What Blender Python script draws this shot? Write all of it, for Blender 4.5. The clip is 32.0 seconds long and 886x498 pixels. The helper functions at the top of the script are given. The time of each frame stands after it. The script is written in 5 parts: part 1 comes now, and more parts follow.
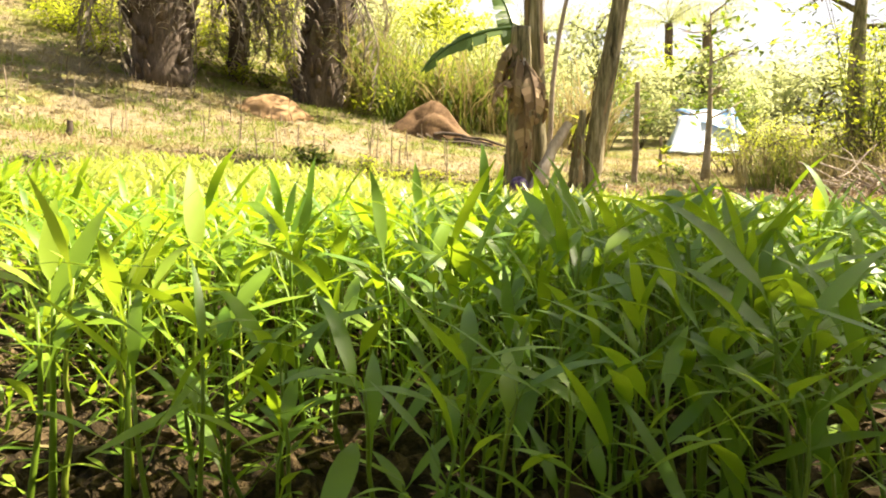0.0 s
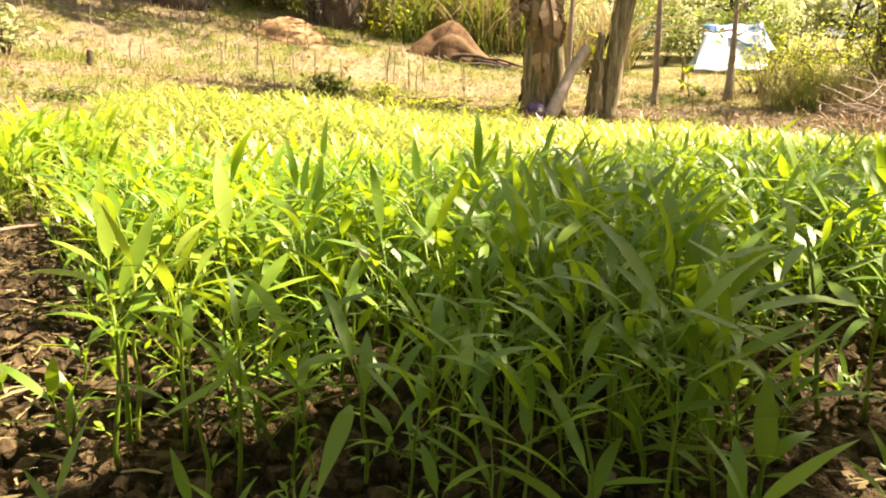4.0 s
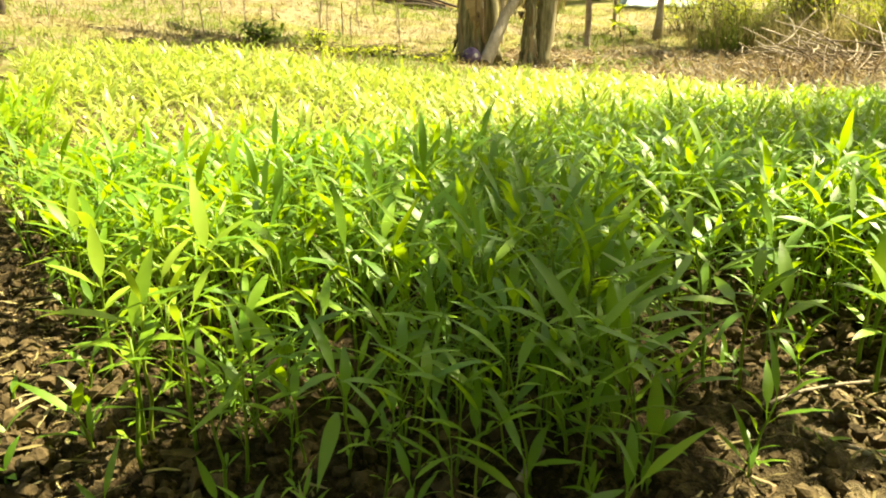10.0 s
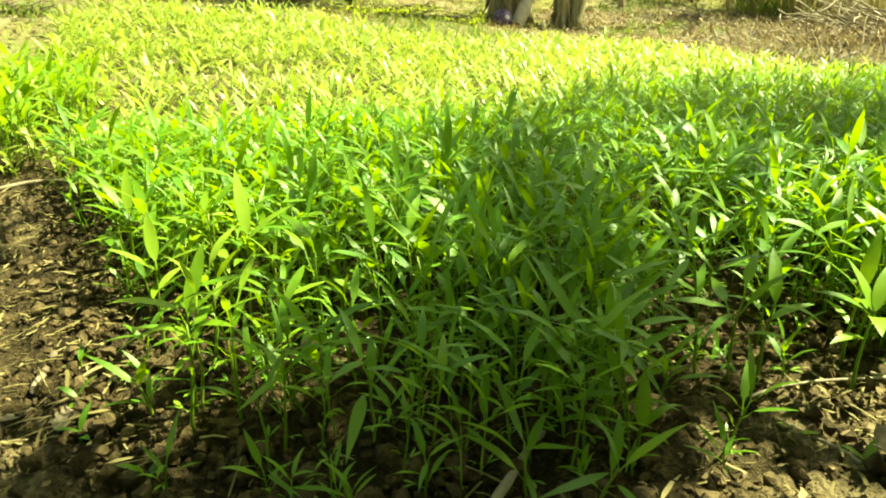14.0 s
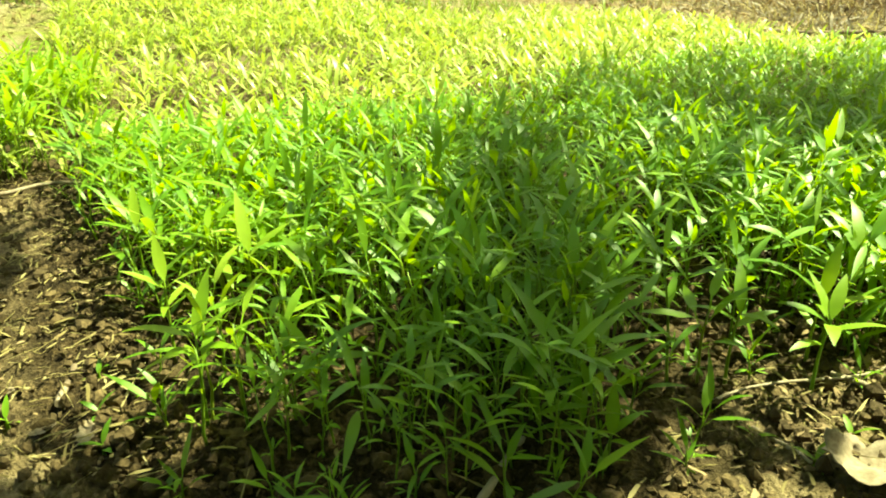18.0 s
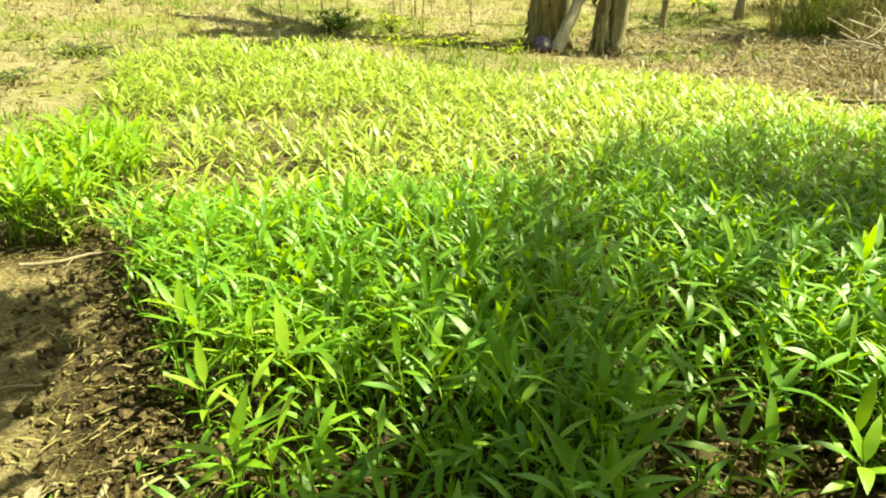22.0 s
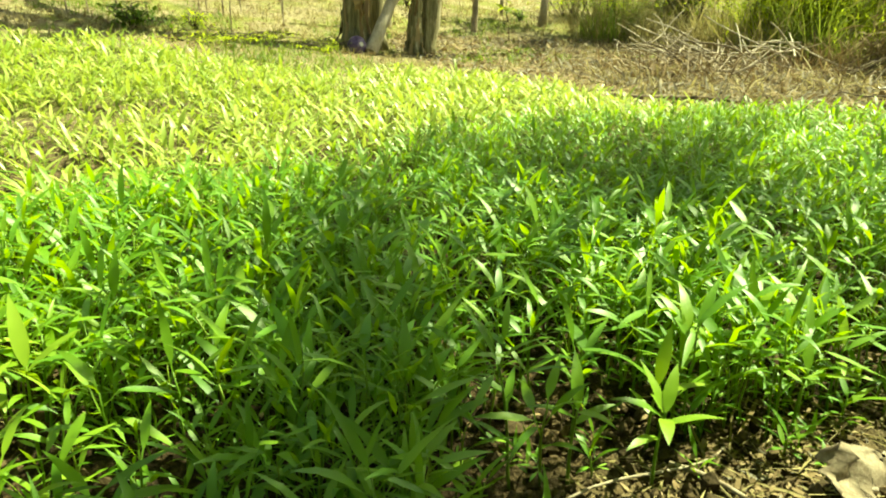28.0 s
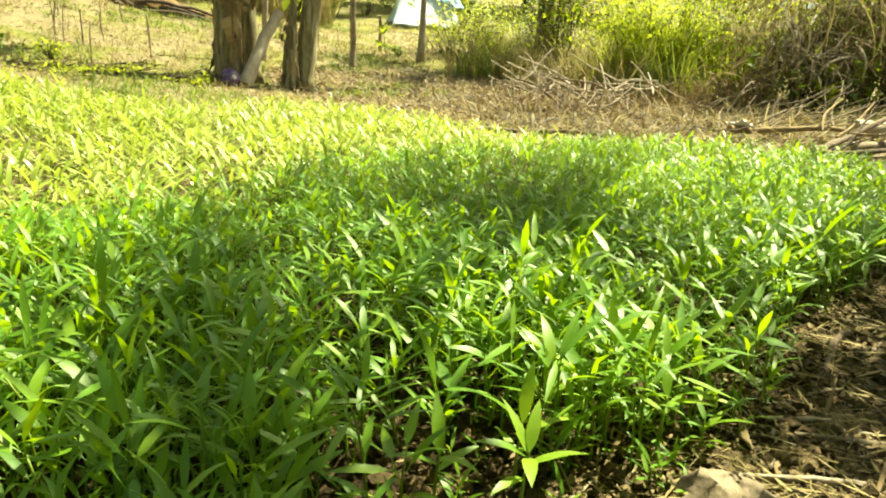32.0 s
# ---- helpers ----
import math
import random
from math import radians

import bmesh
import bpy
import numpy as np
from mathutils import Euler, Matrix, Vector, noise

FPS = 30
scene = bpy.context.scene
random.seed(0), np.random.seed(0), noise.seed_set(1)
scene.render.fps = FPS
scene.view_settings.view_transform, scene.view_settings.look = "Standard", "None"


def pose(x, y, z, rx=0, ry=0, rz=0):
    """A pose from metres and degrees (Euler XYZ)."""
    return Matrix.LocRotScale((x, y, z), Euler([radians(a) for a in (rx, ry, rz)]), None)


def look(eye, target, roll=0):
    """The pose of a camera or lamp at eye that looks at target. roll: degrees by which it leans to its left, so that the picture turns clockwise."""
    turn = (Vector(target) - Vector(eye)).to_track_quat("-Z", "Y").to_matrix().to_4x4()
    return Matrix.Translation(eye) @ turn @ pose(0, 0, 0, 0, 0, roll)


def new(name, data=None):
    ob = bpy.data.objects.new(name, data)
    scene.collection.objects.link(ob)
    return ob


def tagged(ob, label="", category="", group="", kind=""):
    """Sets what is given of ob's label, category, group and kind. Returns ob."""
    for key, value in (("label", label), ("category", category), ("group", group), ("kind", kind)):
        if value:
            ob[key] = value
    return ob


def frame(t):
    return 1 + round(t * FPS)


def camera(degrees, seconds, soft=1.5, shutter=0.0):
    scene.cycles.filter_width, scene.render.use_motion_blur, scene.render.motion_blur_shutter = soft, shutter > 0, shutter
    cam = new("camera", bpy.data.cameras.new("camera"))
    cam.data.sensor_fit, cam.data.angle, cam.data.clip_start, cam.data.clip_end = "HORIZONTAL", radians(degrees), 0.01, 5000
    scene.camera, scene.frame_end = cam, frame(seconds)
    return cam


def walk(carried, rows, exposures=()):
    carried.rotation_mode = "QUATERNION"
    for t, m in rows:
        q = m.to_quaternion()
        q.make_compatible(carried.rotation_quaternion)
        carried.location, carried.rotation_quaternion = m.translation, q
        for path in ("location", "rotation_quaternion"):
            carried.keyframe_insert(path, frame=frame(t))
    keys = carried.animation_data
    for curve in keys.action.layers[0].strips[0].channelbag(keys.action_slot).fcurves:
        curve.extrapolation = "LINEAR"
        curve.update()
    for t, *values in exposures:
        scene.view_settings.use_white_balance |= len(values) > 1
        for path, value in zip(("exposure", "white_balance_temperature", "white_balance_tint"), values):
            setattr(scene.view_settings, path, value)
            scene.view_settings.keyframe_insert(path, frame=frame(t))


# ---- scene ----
cam = camera(65.4, 32.0, 1.95)
EXPOSURES = [(0.0, 2.02, 7000, 18), (3.0, 2.02, 7300, 26), (6.0, 2.02, 7600, 24), (9.0, 1.99, 7900, 10), (11.0, 1.97, 8050, -14), (13.0, 1.95, 8050, -26), (18.0, 1.94, 7950, -26), (20.0, 1.88, 7800, -22), (24.0, 1.70, 7650, -24), (26.5, 1.70, 7650, -26), (30.0, 1.74, 7550, -24), (32.0, 1.78, 7500, -10)]
PATH = [
    (0, (-0.067, 0.147, 0.212), (0.126, 2.13, 0.032), -0.1),
    (0.5, (-0.063, 0.128, 0.222), (0.123, 2.107, -0.002), -0.1),
    (1, (-0.06, 0.111, 0.236), (0.121, 2.086, -0.026), 0.0),
    (1.5, (-0.052, 0.096, 0.247), (0.12, 2.068, -0.036), -0.4),
    (2, (-0.049, 0.081, 0.257), (0.094, 2.054, -0.039), -0.3),
    (2.5, (-0.049, 0.07, 0.262), (0.074, 2.04, -0.065), -0.2),
    (3, (-0.048, 0.057, 0.266), (0.045, 2.018, -0.114), -0.4),
    (3.5, (-0.043, 0.044, 0.277), (0.07, 2.001, -0.12), -0.6),
    (5.5, (-0.04, 0.0, 0.337), (0.098, 1.935, -0.148), -0.7),
    (6, (-0.041, -0.01, 0.352), (0.096, 1.919, -0.159), -0.8),
    (6.5, (-0.041, -0.025, 0.362), (0.088, 1.9, -0.164), -0.7),
    (7, (-0.043, -0.041, 0.376), (0.058, 1.882, -0.164), -1.0),
    (7.5, (-0.045, -0.047, 0.383), (0.06, 1.869, -0.18), -1.1),
    (8, (-0.051, -0.052, 0.386), (0.077, 1.862, -0.18), -1.2),
    (8.5, (-0.057, -0.058, 0.395), (0.111, 1.846, -0.191), -1.4),
    (9, (-0.058, -0.061, 0.401), (0.137, 1.842, -0.183), -1.6),
    (9.5, (-0.06, -0.064, 0.403), (0.172, 1.835, -0.183), -1.5),
    (10, (-0.065, -0.067, 0.405), (0.226, 1.822, -0.185), -1.4),
    (10.5, (-0.065, -0.071, 0.406), (0.225, 1.811, -0.205), -1.5),
    (11, (-0.062, -0.084, 0.419), (0.188, 1.795, -0.218), -1.6),
    (11.5, (-0.063, -0.087, 0.433), (0.176, 1.785, -0.229), -1.6),
    (12, (-0.062, -0.096, 0.442), (0.155, 1.775, -0.231), -1.0),
    (12.5, (-0.063, -0.103, 0.445), (0.152, 1.764, -0.239), -0.3),
    (13, (-0.064, -0.11, 0.454), (0.165, 1.754, -0.234), 0.2),
    (13.5, (-0.066, -0.121, 0.467), (0.156, 1.739, -0.233), -0.2),
    (15.5, (-0.058, -0.156, 0.516), (0.132, 1.689, -0.232), -0.8),
    (16, (-0.058, -0.163, 0.527), (0.126, 1.67, -0.252), -0.8),
    (16.5, (-0.054, -0.168, 0.542), (0.074, 1.665, -0.248), -2.2),
    (17, (-0.052, -0.169, 0.554), (0.082, 1.657, -0.251), -2.0),
    (17.5, (-0.044, -0.17, 0.566), (0.127, 1.652, -0.24), -1.8),
    (18, (-0.041, -0.167, 0.571), (0.144, 1.655, -0.232), -2.0),
    (18.5, (-0.036, -0.166, 0.573), (0.142, 1.655, -0.235), -2.2),
    (19, (-0.029, -0.152, 0.575), (0.214, 1.675, -0.202), -1.6),
    (19.5, (-0.028, -0.145, 0.591), (0.197, 1.702, -0.142), -2.5),
    (20, (-0.024, -0.144, 0.609), (0.159, 1.703, -0.135), -3.0),
    (20.5, (-0.021, -0.143, 0.629), (0.102, 1.712, -0.107), -3.6),
    (21, (-0.026, -0.143, 0.651), (0.085, 1.718, -0.074), -2.9),
    (21.5, (-0.032, -0.142, 0.671), (0.081, 1.726, -0.035), -2.0),
    (22, (-0.035, -0.148, 0.688), (0.057, 1.724, -0.01), -1.3),
    (22.5, (-0.038, -0.152, 0.696), (0.042, 1.725, 0.011), -1.2),
    (23, (-0.039, -0.153, 0.7), (0.013, 1.729, 0.027), -1.6),
    (23.5, (-0.043, -0.153, 0.702), (-0.017, 1.732, 0.034), -1.4),
    (24, (-0.043, -0.152, 0.699), (-0.007, 1.737, 0.041), -0.9),
    (24.5, (-0.055, -0.137, 0.68), (0.08, 1.742, 0.009), 0.1),
    (26.5, (-0.052, -0.112, 0.638), (0.279, 1.749, -0.017), -1.4),
    (27, (-0.026, -0.102, 0.629), (0.329, 1.749, -0.039), -1.1),
    (27.5, (0.011, -0.089, 0.615), (0.452, 1.74, -0.063), -1.1),
    (28, (0.038, -0.079, 0.602), (0.603, 1.716, -0.076), 0.5),
    (28.5, (0.06, -0.07, 0.593), (0.733, 1.686, -0.088), 1.3),
    (29, (0.083, -0.059, 0.589), (0.859, 1.657, -0.081), 2.0),
    (29.5, (0.109, -0.052, 0.582), (0.98, 1.623, -0.078), 2.8),
    (30, (0.13, -0.044, 0.573), (1.098, 1.594, -0.043), 3.2),
    (30.5, (0.142, -0.038, 0.573), (1.162, 1.59, 0.017), 2.6),
    (31, (0.133, -0.037, 0.581), (1.129, 1.607, 0.03), 2.4),
    (31.5, (0.119, -0.044, 0.587), (1.072, 1.624, 0.031), 2.3),
    (32, (0.099, -0.049, 0.591), (0.972, 1.654, 0.011), 1.8),
]
walk(cam, [(t, look(eye, target, roll)) for t, eye, target, roll in PATH], EXPOSURES)

# ---- world and sun ----
SUN = Vector((0.78, 0.20, 1.20)).normalized()
world = bpy.data.worlds.new("sky")
scene.world = world
world.use_nodes = True
wn = world.node_tree
sky = wn.nodes.new("ShaderNodeTexSky")
sky.sky_type, sky.sun_disc = "NISHITA", False
sky.sun_elevation = math.asin(SUN.z)
sky.sun_rotation = math.atan2(SUN.x, SUN.y)
sky.dust_density, sky.air_density = 5.0, 1.0
wn.nodes["Background"].inputs["Strength"].default_value = 0.05
wn.links.new(sky.outputs[0], wn.nodes["Background"].inputs["Color"])
lamp = bpy.data.lights.new("sun", "SUN")
lamp.energy, lamp.angle, lamp.color = 5.0, radians(0.5), (1.0, 0.91, 0.74)
sun = new("sun", lamp)
sun.matrix_world = look(SUN * 40, (0, 0, 0))

# ---- materials ----


def shader(name, rough=0.8, spec=0.3):
    m = bpy.data.materials.new(name)
    m.use_nodes = True
    p = m.node_tree.nodes["Principled BSDF"]
    p.inputs["Roughness"].default_value = rough
    p.inputs["Specular IOR Level"].default_value = spec
    return m, m.node_tree.nodes, m.node_tree.links, p


def ramp_node(nodes, stops):
    r = nodes.new("ShaderNodeValToRGB")
    el = r.color_ramp.elements
    while len(el) < len(stops):
        el.new(0.5)
    for e, (at, c) in zip(el, stops):
        e.position, e.color = at, (*c, 1)
    return r


def noise_node(nodes, links, scale, detail=4.0, rough=0.6, stretch=None):
    n = nodes.new("ShaderNodeTexNoise")
    n.inputs["Scale"].default_value, n.inputs["Detail"].default_value, n.inputs["Roughness"].default_value = scale, detail, rough
    c = nodes.new("ShaderNodeTexCoord")
    if stretch:
        q = nodes.new("ShaderNodeMapping")
        q.inputs["Scale"].default_value = stretch
        links.new(c.outputs["Object"], q.inputs["Vector"])
        links.new(q.outputs[0], n.inputs["Vector"])
    else:
        links.new(c.outputs["Object"], n.inputs["Vector"])
    return n


def mottled(name, stops, scale=8.0, rough=0.85, bump=0.4, fine=60.0, stretch=None, spec=0.25, depth=0.02, vary=0.0):
    """Two scales of noise in the colour, and a fine relief."""
    m, nodes, links, p = shader(name, rough, spec)
    a, b = noise_node(nodes, links, scale, 5, 0.65, stretch), noise_node(nodes, links, fine, 3, 0.6, stretch)
    mix = nodes.new("ShaderNodeMix")
    mix.data_type = "FLOAT"
    mix.inputs[0].default_value = 0.4
    links.new(a.outputs["Fac"], mix.inputs[2]), links.new(b.outputs["Fac"], mix.inputs[3])
    r = ramp_node(nodes, stops)
    info, shift = nodes.new("ShaderNodeObjectInfo"), nodes.new("ShaderNodeMath")
    shift.operation = "MULTIPLY_ADD"
    shift.inputs[1].default_value = vary
    add = nodes.new("ShaderNodeMath")
    add.operation = "ADD"
    add.inputs[1].default_value = -vary / 2
    links.new(info.outputs["Random"], shift.inputs[0]), links.new(mix.outputs[0], shift.inputs[2])
    links.new(shift.outputs[0], add.inputs[0]), links.new(add.outputs[0], r.inputs[0])
    links.new(r.outputs[0], p.inputs["Base Color"])
    bp = nodes.new("ShaderNodeBump")
    bp.inputs["Strength"].default_value, bp.inputs["Distance"].default_value = bump, depth
    links.new(mix.outputs[0], bp.inputs["Height"])
    links.new(bp.outputs[0], p.inputs["Normal"])
    return m


def leafy(name, stops, through_colour, share=0.4, rough=0.45, spec=0.4, vein=True):
    """A leaf: gloss and diffuse above, and light that comes through the blade."""
    m, nodes, links, p = shader(name, rough, spec)
    geo, info = nodes.new("ShaderNodeNewGeometry"), nodes.new("ShaderNodeObjectInfo")
    add = nodes.new("ShaderNodeMath")
    add.operation = "ADD"
    links.new(geo.outputs["Random Per Island"], add.inputs[0]), links.new(info.outputs["Random"], add.inputs[1])
    fr = nodes.new("ShaderNodeMath")
    fr.operation = "FRACT"
    links.new(add.outputs[0], fr.inputs[0])
    n = noise_node(nodes, links, 35.0, 3)
    mix = nodes.new("ShaderNodeMix")
    mix.data_type = "FLOAT"
    mix.inputs[0].default_value = 0.3
    links.new(fr.outputs[0], mix.inputs[2]), links.new(n.outputs["Fac"], mix.inputs[3])
    r = ramp_node(nodes, stops)
    links.new(mix.outputs[0], r.inputs[0])
    links.new(r.outputs[0], p.inputs["Base Color"])
    tr = nodes.new("ShaderNodeBsdfTranslucent")
    tint = nodes.new("ShaderNodeMix")
    tint.data_type, tint.blend_type = "RGBA", "MIX"
    tint.inputs[0].default_value = 0.75
    links.new(r.outputs[0], tint.inputs[6])
    tint.inputs[7].default_value = (*through_colour, 1)
    links.new(tint.outputs[2], tr.inputs["Color"])
    both = nodes.new("ShaderNodeMixShader")
    both.inputs[0].default_value = share
    links.new(p.outputs[0], both.inputs[1]), links.new(tr.outputs[0], both.inputs[2])
    links.new(both.outputs[0], nodes["Material Output"].inputs["Surface"])
    return m


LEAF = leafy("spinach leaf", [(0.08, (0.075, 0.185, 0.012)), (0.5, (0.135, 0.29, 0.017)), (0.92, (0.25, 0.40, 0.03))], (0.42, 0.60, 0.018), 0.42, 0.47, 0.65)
# Copy of the spinach leaf for lit plants: sunlight is in the colour.
SUNLITLEAF = leafy("sunlit spinach leaf", [(0.1, (0.10, 0.22, 0.014)), (0.5, (0.21, 0.36, 0.026)), (0.9, (0.33, 0.46, 0.05))], (0.46, 0.62, 0.03), 0.4, 0.45, 0.5)
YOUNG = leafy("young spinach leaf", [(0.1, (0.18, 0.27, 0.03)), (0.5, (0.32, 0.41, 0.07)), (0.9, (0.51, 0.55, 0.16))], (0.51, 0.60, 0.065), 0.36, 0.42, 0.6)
STEM = leafy("spinach stem", [(0.1, (0.10, 0.20, 0.015)), (0.6, (0.17, 0.28, 0.022)), (0.9, (0.27, 0.32, 0.04))], (0.32, 0.42, 0.02), 0.2)
BUSH = leafy("bush leaf", [(0.1, (0.03, 0.08, 0.008)), (0.5, (0.07, 0.14, 0.012)), (0.9, (0.14, 0.21, 0.02))], (0.26, 0.38, 0.015), 0.4, 0.5)
BRIGHT = leafy("bright bush leaf", [(0.1, (0.13, 0.20, 0.014)), (0.5, (0.23, 0.31, 0.022)), (0.9, (0.35, 0.40, 0.04))], (0.58, 0.64, 0.05), 0.6, 0.55, 0.2)
DRYGRASS = leafy("dry grass", [(0.1, (0.16, 0.13, 0.05)), (0.5, (0.30, 0.25, 0.11)), (0.9, (0.42, 0.36, 0.18))], (0.40, 0.34, 0.14), 0.3, 0.7, 0.2)
GREENGRASS = leafy("green grass", [(0.1, (0.06, 0.12, 0.02)), (0.5, (0.13, 0.20, 0.03)), (0.9, (0.26, 0.27, 0.06))], (0.32, 0.38, 0.05), 0.35, 0.6, 0.3)
BANANALEAF = leafy("banana leaf", [(0.1, (0.04, 0.09, 0.02)), (0.5, (0.06, 0.13, 0.03)), (0.9, (0.10, 0.18, 0.04))], (0.20, 0.30, 0.03), 0.35, 0.4)
DRYVINE = leafy("brown dry vine", [(0.1, (0.06, 0.044, 0.02)), (0.5, (0.16, 0.115, 0.055)), (0.9, (0.34, 0.26, 0.14))], (0.24, 0.17, 0.07), 0.2, 0.8, 0.15)
GREYFROND = leafy("grey dry frond", [(0.1, (0.10, 0.085, 0.06)), (0.5, (0.21, 0.185, 0.135)), (0.9, (0.36, 0.32, 0.25))], (0.26, 0.22, 0.15), 0.2, 0.8, 0.15)
PALELEAF = leafy("bleached dead leaf", [(0.1, (0.34, 0.32, 0.28)), (0.5, (0.48, 0.46, 0.42)), (0.9, (0.62, 0.60, 0.56))], (0.5, 0.47, 0.4), 0.25, 0.7, 0.2)
DEADLEAF = leafy("dead leaf", [(0.1, (0.12, 0.08, 0.045)), (0.5, (0.21, 0.15, 0.075)), (0.9, (0.38, 0.29, 0.17))], (0.25, 0.16, 0.07), 0.15, 0.8, 0.2)
# Leaf paled towards grey: distance haze is mixed into the colour.
HAZYLEAF = leafy("haze-paled far leaf", [(0.1, (0.13, 0.17, 0.075)), (0.5, (0.21, 0.26, 0.115)), (0.9, (0.32, 0.36, 0.18))], (0.58, 0.62, 0.28), 0.62, 0.7, 0.1)
TRUNK = mottled("banana stem", [(0.34, (0.04, 0.036, 0.014)), (0.45, (0.13, 0.115, 0.055)), (0.56, (0.25, 0.22, 0.12)), (0.68, (0.42, 0.37, 0.25))], 11, 0.7, 0.8, 45, (1, 1, 0.09))
BARK = mottled("dark bark", [(0.3, (0.03, 0.024, 0.018)), (0.5, (0.09, 0.07, 0.05)), (0.75, (0.20, 0.16, 0.12))], 6, 0.95, 0.8, 40, (1, 1, 0.3))
LOG = mottled("brown log bark", [(0.3, (0.09, 0.06, 0.03)), (0.5, (0.24, 0.175, 0.09)), (0.7, (0.42, 0.32, 0.19))], 20, 0.9, 0.9, 70, (0.3, 1, 1))
ORANGE = mottled("loose orange earth", [(0.3, (0.20, 0.12, 0.05)), (0.55, (0.34, 0.22, 0.105)), (0.8, (0.46, 0.33, 0.18))], 7, 0.95, 0.8, 50)
WOOD = mottled("dry wood", [(0.3, (0.10, 0.07, 0.045)), (0.5, (0.24, 0.19, 0.13)), (0.75, (0.42, 0.36, 0.27))], 9, 0.85, 0.5, 60, (1, 1, 1), vary=0.3)
PALEWOOD = mottled("bleached dead stem", [(0.3, (0.22, 0.18, 0.13)), (0.5, (0.42, 0.36, 0.27)), (0.7, (0.58, 0.52, 0.42))], 8, 0.85, 0.7, 50, (1, 1, 0.25))
EARTH = mottled("earth mound", [(0.3, (0.06, 0.035, 0.016)), (0.55, (0.17, 0.105, 0.05)), (0.8, (0.30, 0.20, 0.10))], 6, 0.95, 0.8, 45)
GREYLEAF = mottled("large dead leaf", [(0.3, (0.12, 0.09, 0.058)), (0.5, (0.23, 0.185, 0.125)), (0.7, (0.36, 0.31, 0.22))], 30, 0.85, 0.6, 160, None, 0.2, 0.004)
CLOD = mottled("soil clod", [(0.3, (0.025, 0.018, 0.008)), (0.5, (0.068, 0.048, 0.022)), (0.73, (0.20, 0.145, 0.07))], 14, 0.95, 0.6, 90)
BALL = mottled("purple ball", [(0.35, (0.05, 0.03, 0.07)), (0.52, (0.12, 0.08, 0.17)), (0.68, (0.30, 0.24, 0.34))], 9, 0.6, 0.1, 40)
WHITE = mottled("white scrap", [(0.3, (0.5, 0.48, 0.44)), (0.7, (0.8, 0.78, 0.74))], 9, 0.6, 0.2, 40)


def tarp_material(name, stops, share):
    m = leafy(name, stops, stops[1][1], share, 0.35, 0.5)
    return m


TARP = tarp_material("white tarpaulin", [(0.2, (0.52, 0.68, 0.80)), (0.6, (0.68, 0.78, 0.84)), (0.9, (0.82, 0.85, 0.86))], 0.3)
BLUETARP = tarp_material("blue tarpaulin", [(0.2, (0.10, 0.28, 0.55)), (0.6, (0.16, 0.38, 0.66)), (0.9, (0.30, 0.52, 0.76))], 0.3)


